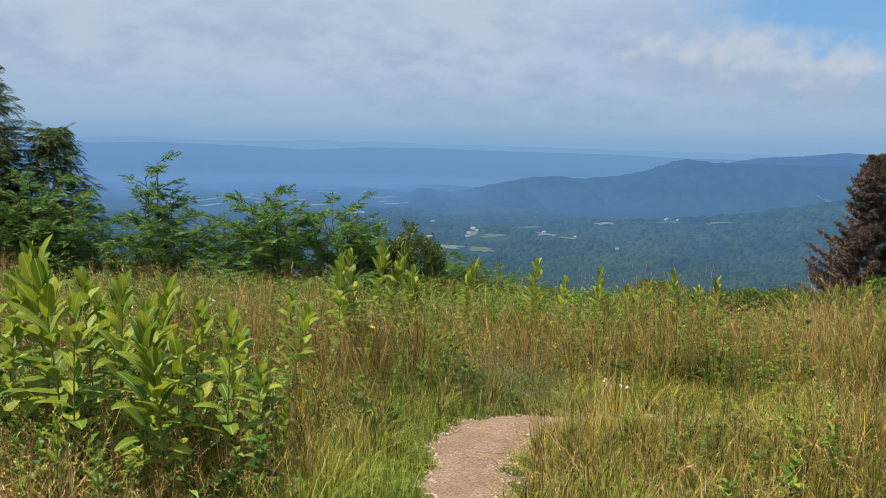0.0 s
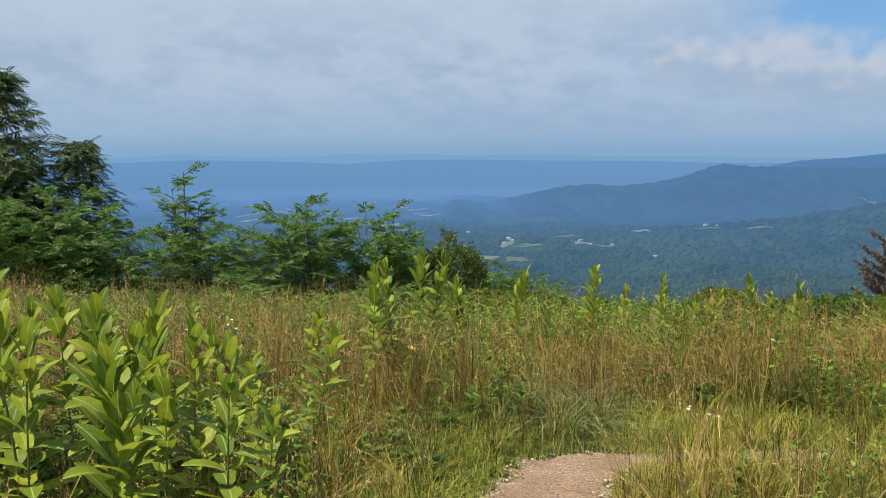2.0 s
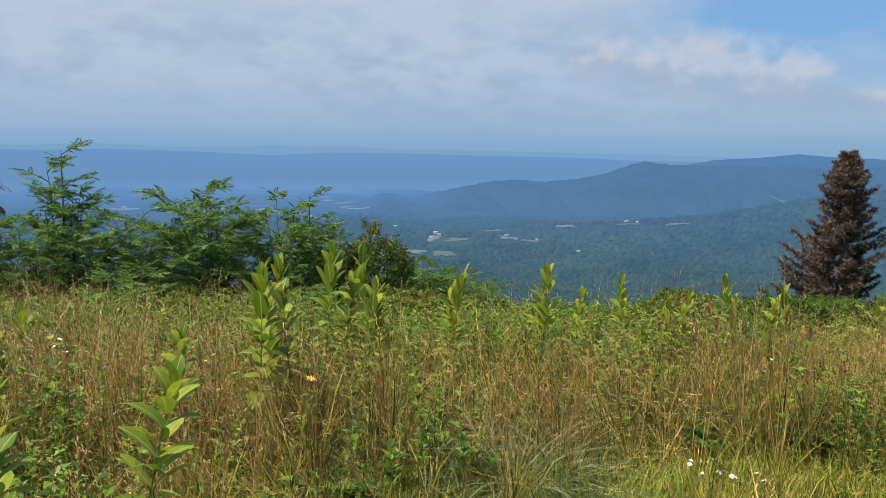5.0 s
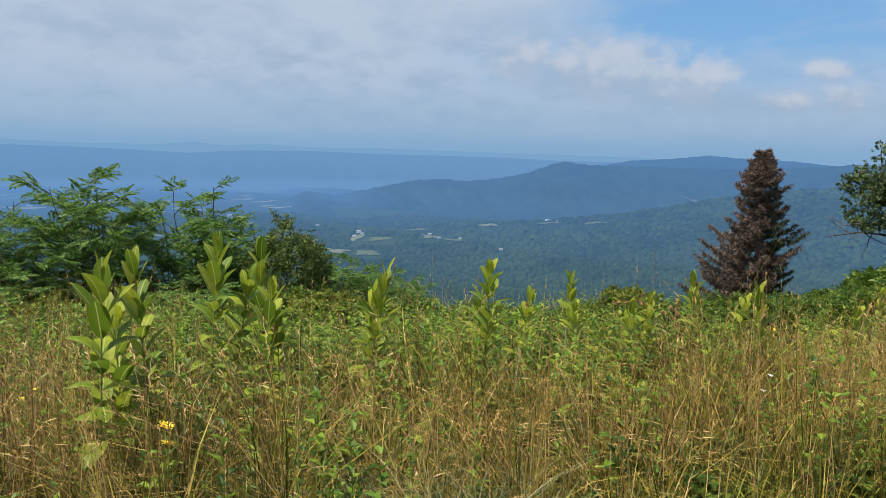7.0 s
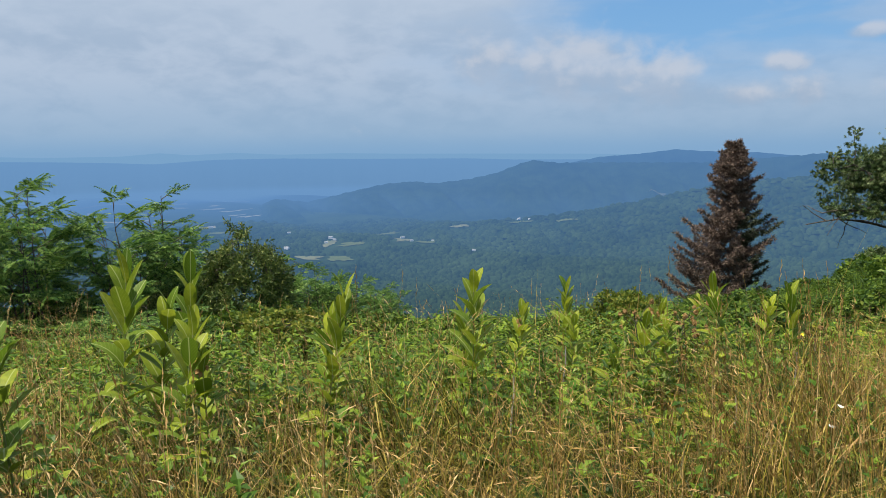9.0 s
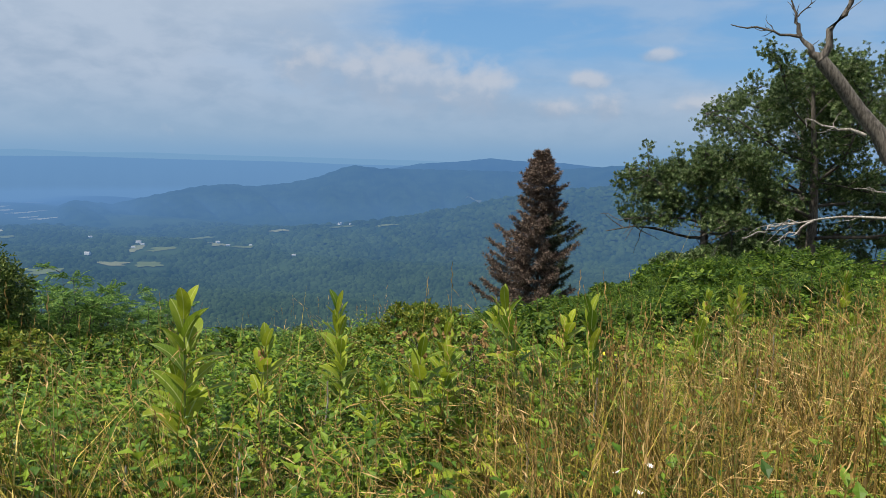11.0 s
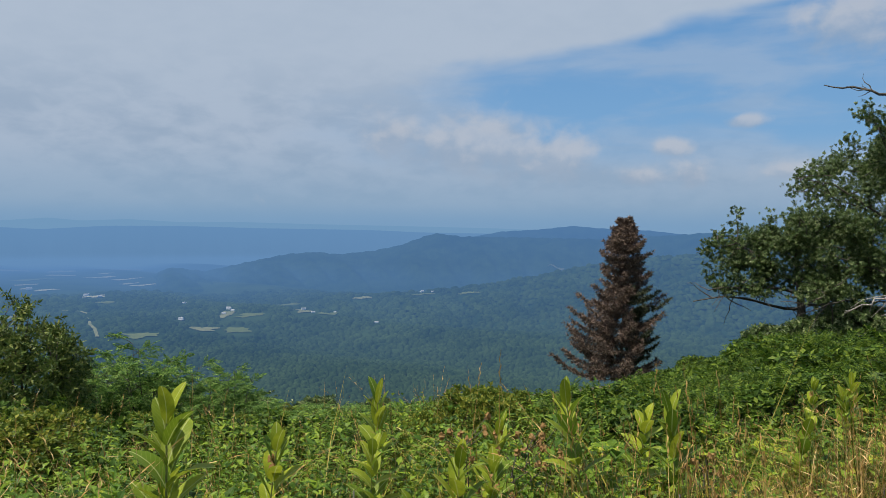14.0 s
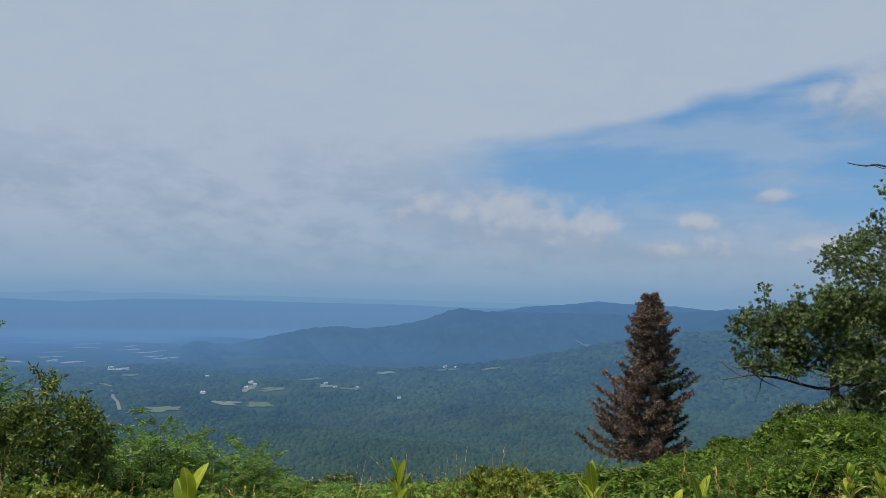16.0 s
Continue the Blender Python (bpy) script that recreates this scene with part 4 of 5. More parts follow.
for i, (x, y, h) in enumerate(MILKWEEDS):
    m = pose(x, y, float(hill(x, y)), r3.uniform(-8, 8), r3.uniform(-8, 8), r3.uniform(0, 360))
    src = masters[i % 3] if i % 5 else masters[3]
    ob = copy_thing(src, m)
    wide = 0.92 * min(h, 0.45 + 0.4 * h)
    ob.scale = (wide * r3.uniform(0.9, 1.1), wide * r3.uniform(0.9, 1.1), h)
for ob in masters:
    for o in (*ob.children_recursive, ob):
        bpy.data.objects.remove(o)


# ---------------------------------------------------------------- shrubs and trees
def pinnate(pairs=6, broad=0.062, reach=0.27):
    """A compound leaf of unit length along z, with paired leaflets."""
    v, f = [], []

    def leaflet(z, sx, ln, wd):
        k = len(v)
        v.extend([(0, 0, z), (sx * ln * 0.5, -0.03, z + 0.02 + wd), (sx * ln, 0.04, z + 0.06), (sx * ln * 0.5, -0.03, z + 0.02 - wd)])
        f.extend([(k, k + 1, k + 2), (k, k + 2, k + 3)])

    for i in range(pairs):
        z = 0.22 + 0.68 * i / (pairs - 1)
        ln = reach * (1 - 0.35 * abs(i / (pairs - 1) - 0.45))
        leaflet(z, -1, ln, broad)
        leaflet(z, 1, ln, broad)
    k = len(v)
    v.extend([(0, 0, 0.92), (-0.06, 0, 1.02), (0, 0.02, 1.16), (0.06, 0, 1.02)])
    f.extend([(k, k + 1, k + 2), (k, k + 2, k + 3)])
    k = len(v)
    v.extend([(-0.008, 0, 0), (0.008, 0, 0), (0, 0, 1.0)])
    f.append((k, k + 1, k + 2))
    v = np.array(v)
    v[:, 1] += 0.28 * v[:, 2] ** 2
    return v, np.array(f)


def spray(n, seed, width=0.5, reach=0.9):
    """A twig end with n leaves round it, unit size."""
    r2 = np.random.default_rng(seed)
    out = []
    for i in range(n):
        s = i / max(1, n - 1)
        out.append(scatter(leaf_plain(), np.array([[0, 0, s * 0.6]]), turns(np.array([i * 2.4 + r2.uniform(-0.4, 0.4)]), np.array([-(1.25 - 0.9 * s * s) * reach + r2.uniform(-0.2, 0.2)])),
                           np.array([[0.5 * width, 0.5, 0.5]]) * r2.uniform(0.75, 1.15)))
    return join(out)


def needles(n, seed):
    r2 = np.random.default_rng(seed)
    out = []
    tv, tf = np.array([(-0.5, 0, 0), (0.5, 0, 0), (0, 0.02, 1)], float), np.array([(0, 1, 2)])
    return join([scatter((tv, tf), np.array([[0, 0, 0.05 * i / n]]), turns(np.array([i * 2.4]), np.array([-r2.uniform(0.1, 1.5)]), np.array([r2.uniform(0, 3)])), np.array([[0.2, 1, 1]]) * r2.uniform(0.6, 1.1)) for i in range(n)])


def leafspray(n, seed):
    """A twig end of n flat two-faced leaves."""
    r2 = np.random.default_rng(seed)
    tv, tf = np.array([(0, 0, 0), (-0.16, -0.03, 0.28), (0, 0.1, 0.55), (0.16, -0.03, 0.28)], float), np.array([(0, 2, 1), (0, 3, 2)])
    return join([scatter((tv, tf), np.array([[0, 0, 0.5 * i / n]]), turns(np.array([i * 2.4]), np.array([-r2.uniform(0.3, 1.5)])), np.array([[1, 1, 1]]) * r2.uniform(0.8, 1.3)) for i in range(n)])


def bent(a, b, lift, n=5):
    """A line from a to b that bows upwards by lift."""
    e = np.linspace(0, 1, n)[:, None]
    return a + (b - a) * e + np.array([0, 0, lift]) * np.sin(e * 3.1416)


def mound(name, seed, h, spread, tips, leaf, size, per, mat, label, category, group, hang=0.0, trunk_r=0.02, flat=False, foot=-0.15):
    """A dense bush: stems fan out to tips spread over an uneven dome, each tip with a tuft of leaves."""
    r2 = np.random.default_rng(seed)
    ob = thing(name, pose(0, 0, 0), label, category, group)
    hubs, wood = [], []
    for i in range(7):
        q = i * 0.898 + r2.uniform(-0.3, 0.3)
        k = 0.12 if i == 0 else r2.uniform(0.35, 0.6)
        hub = np.array([math.cos(q) * spread * k, math.sin(q) * spread * k, h * r2.uniform(0.42, 0.6)])
        hubs.append(hub)
        line = bent(np.array([hub[0] * 0.12, hub[1] * 0.12, -0.08]), hub, h * 0.05, 6)
        wood.append([tube(line, trunk_r * np.linspace(1, 0.5, 6), 5)])
    hubs = np.array(hubs)
    lobes = [(r2.normal(0, 1, 3), r2.uniform(0.12, 0.3)) for _ in range(5)]
    seats, ways = [], []
    for i in range(tips):
        c = foot + (1 - foot) * (i + 0.5) / tips
        q = i * 2.39996
        d = np.array([math.cos(q) * math.sqrt(1 - c * c), math.sin(q) * math.sqrt(1 - c * c), c])
        swell = sum(a * max(0, d @ w / np.linalg.norm(w)) ** 3 for w, a in lobes)
        rad = (0.68 + swell) * r2.uniform(0.74, 1.14)
        tip = np.array([d[0] * spread * rad, d[1] * spread * rad, h * (0.4 + 0.55 * d[2] * rad)])
        j = int(np.argmin(np.linalg.norm(hubs - tip, axis=1)))
        line = bent(hubs[j], tip, 0.06 * h, 5)
        wood[j].append(tube(line, trunk_r * np.linspace(0.4, 0.1, 5), 3))
        for _ in range(per):
            u = 1 - 0.55 * r2.random() ** 1.5
            seats.append(np.array([np.interp(u, np.linspace(0, 1, 5), line[:, k]) for k in range(3)]) + r2.normal(0, size * 0.3, 3))
            ways.append(d * [1, 1, 0.5] + r2.normal(0, 0.6, 3) + [0, 0, 0.4 - hang])
    for wd in wood:
        part("stem", mesh_of("stem", *join(wd), M_TWIG, True), ob)
    n = len(seats)
    roll = 3.1416 + r2.normal(0, 1.0, n) if flat else r2.uniform(0, 6.3, n)
    v, f = scatter(leaf, np.array(seats), along(np.array(ways), roll), size * r2.uniform(0.65, 1.2, n))
    part("crown", mesh_of("crown", v, f, mat), ob)
    return ob


def locust(name, seed, h, spread, count, boughs, size, label, category, group, clear=0.3, trunk_r=0.025, domed=False):
    """A young locust: stems with rising boughs, each set with level, arching feathered leaves."""
    r2 = np.random.default_rng(seed)
    ob = thing(name, pose(0, 0, 0), label, category, group)
    seats, ways = [], []
    for i in range(count):
        q = 6.283 * (i + r2.uniform(-0.3, 0.3)) / count
        lean = 0.0 if i == 0 else spread * r2.uniform(0.4, 0.7)
        top = np.array([math.cos(q) * lean, math.sin(q) * lean, h if i == 0 else h * r2.uniform(0.68, 0.95)])
        s = np.linspace(0, 1, 8)
        pts = np.stack([top[0] * s ** 1.3, top[1] * s ** 1.3, top[2] * s - 0.1 * (1 - s)], 1) + np.sin(s * 5)[:, None] * r2.normal(0, 0.025 * h, 3) * [1, 1, 0]
        wood = [tube(pts, trunk_r * (1 - 0.85 * s), 5)]
        for k in range(boughs):
            u = clear + (1 - clear) * (k + 0.6) / boughs
            base = np.array([np.interp(u, s, pts[:, j]) for j in range(3)])
            a = k * 2.4 + i + r2.uniform(-0.4, 0.4)
            ln = spread * (0.15 + 0.5 * math.sin(3.1416 * (u * 0.6 + 0.15)) if domed else 0.2 + 0.75 * (1 - u) ** 0.6) * r2.uniform(0.7, 1.1)
            e = np.linspace(0, 1, 5)
            out = np.array([math.cos(a), math.sin(a)])
            line = np.stack([base[0] + out[0] * ln * e, base[1] + out[1] * ln * e, base[2] + ln * (0.75 * e - 0.3 * e * e)], 1)
            wood.append(tube(line, trunk_r * 0.35 * (1 - 0.8 * e), 3))
            for w in np.linspace(0.35, 1.0, max(2, int(2 + ln * 4))):
                seat = np.array([np.interp(w, e, line[:, j]) for j in range(3)])
                for b in range(5 if w == 1.0 else 3):
                    y = a + (b - 2) * 0.75 + r2.normal(0, 0.25) if w == 1.0 else a + (1, -1, 0.3)[b] * r2.uniform(0.6, 1.4)
                    seats.append(seat + r2.normal(0, 0.02, 3))
                    ways.append((math.cos(y), math.sin(y), r2.uniform(0.0, 1.0)))
        part("stem", mesh_of("stem", *join(wood), M_TWIG, True), ob)
    n = len(seats)
    v, f = scatter(PIN, np.array(seats), along(np.array(ways), 3.1416 + r2.normal(0, 0.45, n)), size * r2.uniform(0.7, 1.15, n))
    part("crown", mesh_of("crown", v, f, M_LOCUST), ob)
    return ob


def plant(master, x, y, scale=1.0, squash=1.0, turn=None):
    ob = copy_thing(master, pose(x, y, float(hill(x, y)), 0, 0, r3.uniform(0, 360) if turn is None else turn))
    ob.scale = (scale * squash, scale * squash, scale)
    return ob


def drop(obs):
    for ob in obs:
        for o in (*ob.children_recursive, ob):
            bpy.data.objects.remove(o)


PIN, FERN = pinnate(8, 0.045, 0.25), pinnate(6, 0.06, 0.3)
SPQ, SP5, SP7 = leafspray(7, 4), leafspray(6, 8), spray(7, 2, 0.4)
locusts = [locust("locust_shrub", 20 + k, 2.7, 1.2, 6, 9, 0.31, "young locust shrub with feathery dark green leaves", "shrub", "locust shrubs", 0.15) for k in range(4)]
airy = [locust("locust_sapling", 31 + k, 4.0, 0.9, 6, 13, 0.28, "slender locust sapling with airy feathered leaves", "tree", "saplings", 0.3, 0.04, True) for k in range(2)]
brights = [mound("green_shrub", 50 + k, 1.7, 1.15, 76, FERN if k % 2 else SPQ, 0.23 if k % 2 else 0.17, 6 if k % 2 else 9, M_FERNY if k % 2 else M_BRIGHT, "dense feathery green shrub on the slope" if k % 2 else "dense bright green shrub on the slope",
                 "shrub", "green shrubs", 0.0, 0.018, k % 2 == 1) for k in range(4)]
olives = [mound("olive_shrub", 60 + k, 1.6, 0.8, 84, SP5, 0.115, 11, M_DULL, "bushy olive-green shrub with small leaves", "shrub", "olive shrubs", 0.0, 0.016) for k in range(3)]

dark = mound("dark_leaved_shrub", 45, 2.75, 0.95, 130, SP7, 0.16, 11, M_DROOP, "dense rounded shrub with drooping dark leaves", "shrub", "dark shrubs", 0.8, 0.025)
plant(dark, -0.72, 18.3, 1.02)
plant(dark, -2.1, 18.0, 0.7)
drop([dark])
LOCUSTS = ((-9.6, 17.6, 1.2), (-8.5, 17.3, 1.0), (-6.3, 17.8, 0.95), (-5.3, 18.3, 1.0), (-4.0, 18.2, 1.2), (-2.6, 18.6, 1.14), (-2.2, 19.2, 1.0), (-10.8, 16.4, 1.1), (-4.9, 17.4, 0.75),
           (-7.3, 17.2, 0.8), (0.5, 21.5, 0.8), (-0.1, 21.9, 0.72), (1.1, 22.3, 0.7), (2.1, 26.4, 0.66), (0.25, 24.2, 0.92), (2.2, 24.2, 0.66), (-0.4, 22.6, 0.7), (-2.0, 22.5, 0.9), (1.6, 21.0, 0.55), (-11.8, 18.5, 1.3), (-13.2, 17.0, 1.3))
for i, (x, y, s) in enumerate(LOCUSTS):
    plant(locusts[i % 4], x, y, s, 0.88)
for x, y, s, k in ((-7.1, 18.8, 0.98, 0), (-4.3, 19.6, 0.86, 1), (-2.3, 20.2, 0.85, 0)):
    plant(airy[k], x, y, s)
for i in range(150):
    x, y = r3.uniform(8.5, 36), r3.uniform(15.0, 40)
    g = float(view_limit(x, y))
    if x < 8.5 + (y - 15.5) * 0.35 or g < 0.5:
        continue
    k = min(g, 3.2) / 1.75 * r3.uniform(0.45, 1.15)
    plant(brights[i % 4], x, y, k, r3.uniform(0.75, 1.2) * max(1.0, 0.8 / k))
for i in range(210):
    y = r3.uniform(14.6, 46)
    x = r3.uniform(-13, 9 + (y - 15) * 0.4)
    g = float(view_limit(x, y))
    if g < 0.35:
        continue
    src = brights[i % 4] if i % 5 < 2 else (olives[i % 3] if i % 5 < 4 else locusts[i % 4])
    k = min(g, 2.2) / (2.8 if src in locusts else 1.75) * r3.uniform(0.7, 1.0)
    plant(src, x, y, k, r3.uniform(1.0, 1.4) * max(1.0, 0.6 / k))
for x, y, s, k in ((4.1, 14.1, 0.72, 0), (4.6, 14.7, 0.62, 1), (3.6, 14.5, 0.56, 2), (7.6, 16.6, 0.6, 2)):
    plant(olives[k], x, y, s, 0.95)
for x, y, s in ((7.8, 17.0, 0.62), (8.6, 17.4, 0.62), (7.2, 17.8, 0.6)):
    plant(brights[1], x, y, s, 1.3)
for x, y, k in ((5.6, 13.6, 0.55), (6.6, 14.2, 0.6), (7.6, 13.7, 0.62), (8.4, 14.6, 0.66), (9.3, 13.8, 0.7), (10.2, 14.6, 0.75), (5.2, 14.8, 0.55), (6.3, 15.4, 0.6), (9.6, 15.6, 0.8), (11.2, 15.2, 0.85), (3.0, 14.6, 0.5), (2.2, 15.4, 0.55)):
    plant(brights[int(x * 3) % 4], x, y, k, 1.3)
hedge = [mound("hedge_bush", 70 + k, 1.7, 1.1, 80, FERN if k else SPQ, 0.27 if k else 0.18, 6 if k else 9, M_LOCUST, "low green bush filling the hedge behind the grass", "shrub", "hedge bushes", 0.0, 0.02, k == 1) for k in range(2)]
for i in range(19):
    x = -13.0 + i * 0.66 + r3.uniform(-0.2, 0.2)
    plant(hedge[i % 2], x, 16.6 + 0.07 * i + r3.uniform(-0.4, 0.4), (0.95 - 0.02 * i) * r3.uniform(0.8, 1.1))
drop(locusts + airy + brights + olives + hedge)


woods = [mound("woodland_tree", 80 + k, 3.4, 1.7, 90, SP5, 0.4, 7, M_OAK, "rounded dark green tree on the slope below", "tree", "woodland trees", 0.0, 0.05) for k in range(2)]
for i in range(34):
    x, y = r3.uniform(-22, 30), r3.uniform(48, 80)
    g = float(view_limit(x, y)) + 0.6
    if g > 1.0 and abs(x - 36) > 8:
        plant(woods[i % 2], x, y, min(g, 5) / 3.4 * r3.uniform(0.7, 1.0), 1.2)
drop(woods)


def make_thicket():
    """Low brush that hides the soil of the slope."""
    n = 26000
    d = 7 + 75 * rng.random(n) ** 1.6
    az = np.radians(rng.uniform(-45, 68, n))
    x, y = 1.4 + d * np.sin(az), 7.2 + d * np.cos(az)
    k = (y > 14.2) & (view_limit(x, y) > 0.05)
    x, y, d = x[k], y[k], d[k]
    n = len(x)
    g = np.clip(view_limit(x, y) * 0.5, 0.08, 0.45)
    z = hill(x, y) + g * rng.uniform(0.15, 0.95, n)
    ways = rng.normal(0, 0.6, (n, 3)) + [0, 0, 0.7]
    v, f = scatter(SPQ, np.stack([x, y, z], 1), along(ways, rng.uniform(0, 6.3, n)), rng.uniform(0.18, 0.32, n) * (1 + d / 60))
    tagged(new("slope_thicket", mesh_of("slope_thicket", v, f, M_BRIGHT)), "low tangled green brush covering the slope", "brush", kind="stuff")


make_thicket()


# ---------------------------------------------------------------- dying spruce, hemlocks
def conifer(name, x, y, h, seed, label, group, half_width, gap, boughs, sweep, clump, size, thick, mats, trunk_r=0.2, flat=False, stride=3.0, branchy=0.13):
    """A conifer: whorls of boughs, each with side twigs full of needles. half_width(depth, side): reach of the crown at a depth below
    the top, side from 0 to 1; sweep: rise of a bough along its length, at its start and towards its tip."""
    r2 = np.random.default_rng(seed)
    ob = thing(name, pose(x, y, float(hill(x, y))), label, "tree", group)
    s = np.linspace(0, 1, 9)
    bow = 0.022 * h
    part("trunk", mesh_of("trunk", *tube(np.stack([bow * np.sin(s * 2), 0 * s, s * h - 0.2], 1), trunk_r * (1.02 - s), 8), M_BARK, True), ob)
    crowns = ([], [])
    z, turn = 0.05 * h, 0.0
    while z < h - 0.25:
        z += gap * r2.uniform(0.7, 1.3) * min(1.0, 0.3 + (h - z) / (0.3 * h))
        turn += r2.uniform(0.3, 0.9)
        tier = r2.uniform(0.7, 1.12)
        for b in range(boughs):
            q = turn + 6.283 * b / boughs + r2.uniform(-0.25, 0.25)
            d = np.array([math.cos(q), math.sin(q), 0.0])
            side = (d @ [-0.86, 0.5, 0] + 1) / 2
            depth = h - z
            reach = half_width(depth, side) * tier * r2.uniform(0.62, 1.1)
            e = np.linspace(0, 1, 6)
            line = np.array([bow * math.sin(z / h * 2), 0, z + r2.uniform(-0.1, 0.1)]) + d * reach * e[:, None] + np.array([0, 0, reach]) * (sweep[0] * e + sweep[1] * e ** 2.3)[:, None]
            wood = [tube(line, 0.04 * min(1, reach / 2) * (1 - 0.85 * e), 3)]
            seats, ways = [], []
            across = np.array([-d[1], d[0], 0])
            for w in np.linspace(0.22, 1.0, int(4 + reach * stride)):
                st = np.array([np.interp(w, e, line[:, j]) for j in range(3)])
                for sg in (-1, 1) if w < 1 else (0,):
                    ln = (reach * branchy * (1.15 - w) + 0.2) * r2.uniform(0.7, 1.2)
                    tw = d * r2.uniform(0.5, 0.9) + across * sg * r2.uniform(0.5, 0.9) + np.array([0, 0, r2.uniform(-0.05, 0.35) + sweep[1] * 0.6])
                    for m in np.linspace(0.25, 1.0, max(2, int(ln / (size * thick)))):
                        seats.append(st + tw * ln * m + r2.normal(0, size * 0.16, 3))
                        ways.append(tw + r2.normal(0, 0.3, 3))
            part("limb", mesh_of("limb", *join(wood), M_TWIG), ob)
            n = len(seats)
            roll = 3.1416 + r2.normal(0, 0.4, n) if flat else r2.uniform(0, 6.3, n)
            living = side < 0.4 and depth > 0.36 * h and r2.random() < 0.5
            crowns[living].append(scatter(clump, np.array(seats), along(np.array(ways), roll), size * r2.uniform(0.75, 1.25, n)))
    for pieces, (mat, note) in zip(crowns, mats):
        if pieces:
            part("crown", mesh_of("crown", *join(pieces), mat), ob, note)
    return ob


def spruce_width(depth, side):
    down = (0, 1.0, 2.6, 5.0, 6.2, 7.4, 9.7, 12.0, 13.7, 16)
    wide = np.interp(depth, down, (0.3, 1.0, 1.9, 2.3, 2.0, 3.6, 4.4, 5.8, 7.0, 7.2))
    return wide * side + np.interp(depth, down, (0.3, 0.9, 1.8, 2.2, 2.1, 3.3, 3.1, 3.0, 3.1, 3.1)) * (1 - side)


def hemlock_width(depth, side):
    return float(np.interp(depth, (0, 0.6, 1.6, 3.2, 5.0, 8.0), (0.1, 0.42, 0.95, 1.55, 2.0, 2.2)))


conifer("spruce_tree", 36.0, 64.3, 15.0, 5, "dying spruce with rusty brown needles and bare gaps", "", spruce_width, 0.62, 8, (-0.14, 0.48), needles(14, 3), 0.35, 0.58,
        ((M_NEEDLE, "rusty brown dead needles"), (M_NEEDLEGREEN, "dull green living needles")))
FLAT = pinnate(9, 0.034, 0.26)
for x, y, h, k in ((-12.4, 20.0, 6.7, 12), (-10.45, 20.2, 4.9, 13), (-11.5, 19.2, 4.2, 14), (-14.6, 20.8, 7.0, 15)):
    conifer("hemlock_tree", x, y, h, k, "dark green hemlock with layered drooping sprays of needles", "hemlocks", hemlock_width, 0.29, 6, (0.5, -0.3), FLAT, 0.32, 0.5, ((M_HEMLOCK, ""), (M_HEMLOCK, "")), 0.1, True, 1.9, 0.24)


# ---------------------------------------------------------------- oak and dead tree
def limb(r2, start, way, length, radius, bends=6, droop=0.0, wild=0.25):
    pts, p, w = [np.array(start, float)], np.array(start, float), np.array(way, float)
    w /= np.linalg.norm(w)
    for i in range(bends):
        w = w + r2.normal(0, wild, 3) * 0.5 + np.array([0, 0, -droop])
        w /= np.linalg.norm(w)
        p = p + w * length / bends
        pts.append(p.copy())
    return np.array(pts), radius * np.linspace(1, 0.3, bends + 1)


def make_oak(x, y, h, spread, seed, low, clear, lean=(-0.06, -0.02)):
    r2 = np.random.default_rng(seed)
    base = np.array([x, y, float(hill(x, y)) - 0.2])
    ob = thing("oak_tree", pose(*base), "spreading oak with dark green crown and bare lower twigs", "tree", "oaks")
    s = np.linspace(0, 1, 7)
    tp = np.stack([lean[0] * h * s + 0.25 * np.sin(s * 4), lean[1] * h * s, h * 0.75 * s], 1)
    part("trunk", mesh_of("trunk", *tube(tp, 0.34 * (1 - 0.75 * s), 9), M_BARK, True), ob)
    seats, ways = [], []
    for i in range(17):
        u = low + (1 - low) * i / 16
        start = np.array([np.interp(u, s, tp[:, j]) for j in range(3)])
        q = i * 2.4 + r2.uniform(-0.3, 0.3)
        up = -0.05 + 0.95 * (u - low)
        ln = spread * (1.08 - 0.5 * u ** 2) * r2.uniform(0.8, 1.1)
        pts, rad = limb(r2, start, (math.cos(q), math.sin(q), up), ln, 0.13 * (1.2 - u), 7, 0.02, 0.3)
        wood = [tube(pts, rad, 6)]
        for k in range(10):
            w = r2.uniform(0.3, 1.0)
            st = np.array([np.interp(w, np.linspace(0, 1, 8), pts[:, j]) for j in range(3)])
            tw = r2.normal(0, 1, 3)
            tw[2] = tw[2] * 0.6 + 0.25
            p2, r22 = limb(r2, st, tw, ln * r2.uniform(0.2, 0.42), 0.035, 4, 0.02, 0.4)
            wood.append(tube(p2, r22, 4))
            for e in p2[1:]:
                c = e + r2.normal(0, 0.26, (17, 3))
                seats.append(c)
                ways.append(r2.normal(0, 0.6, (17, 3)) + tw / np.linalg.norm(tw) * 0.5 + [0, 0, 0.4])
        part("limb", mesh_of("limb", *join(wood), M_TWIG, True), ob)
    seats, ways = np.concatenate(seats), np.concatenate(ways)
    up = seats[:, 2] > clear * h
    off = (seats - seats[up].mean(0)) / (seats[up].std(0) * 2.15)
    up &= (off ** 2).sum(1) < 1.45
    seats, ways = seats[up], ways[up]
    n = len(seats)
    v, f = scatter(leafspray(12, 4), seats, along(ways, r2.uniform(0, 6.3, n)), r2.uniform(0.13, 0.25, n))
    part("crown", mesh_of("crown", v, f, M_OAK), ob)
    return ob


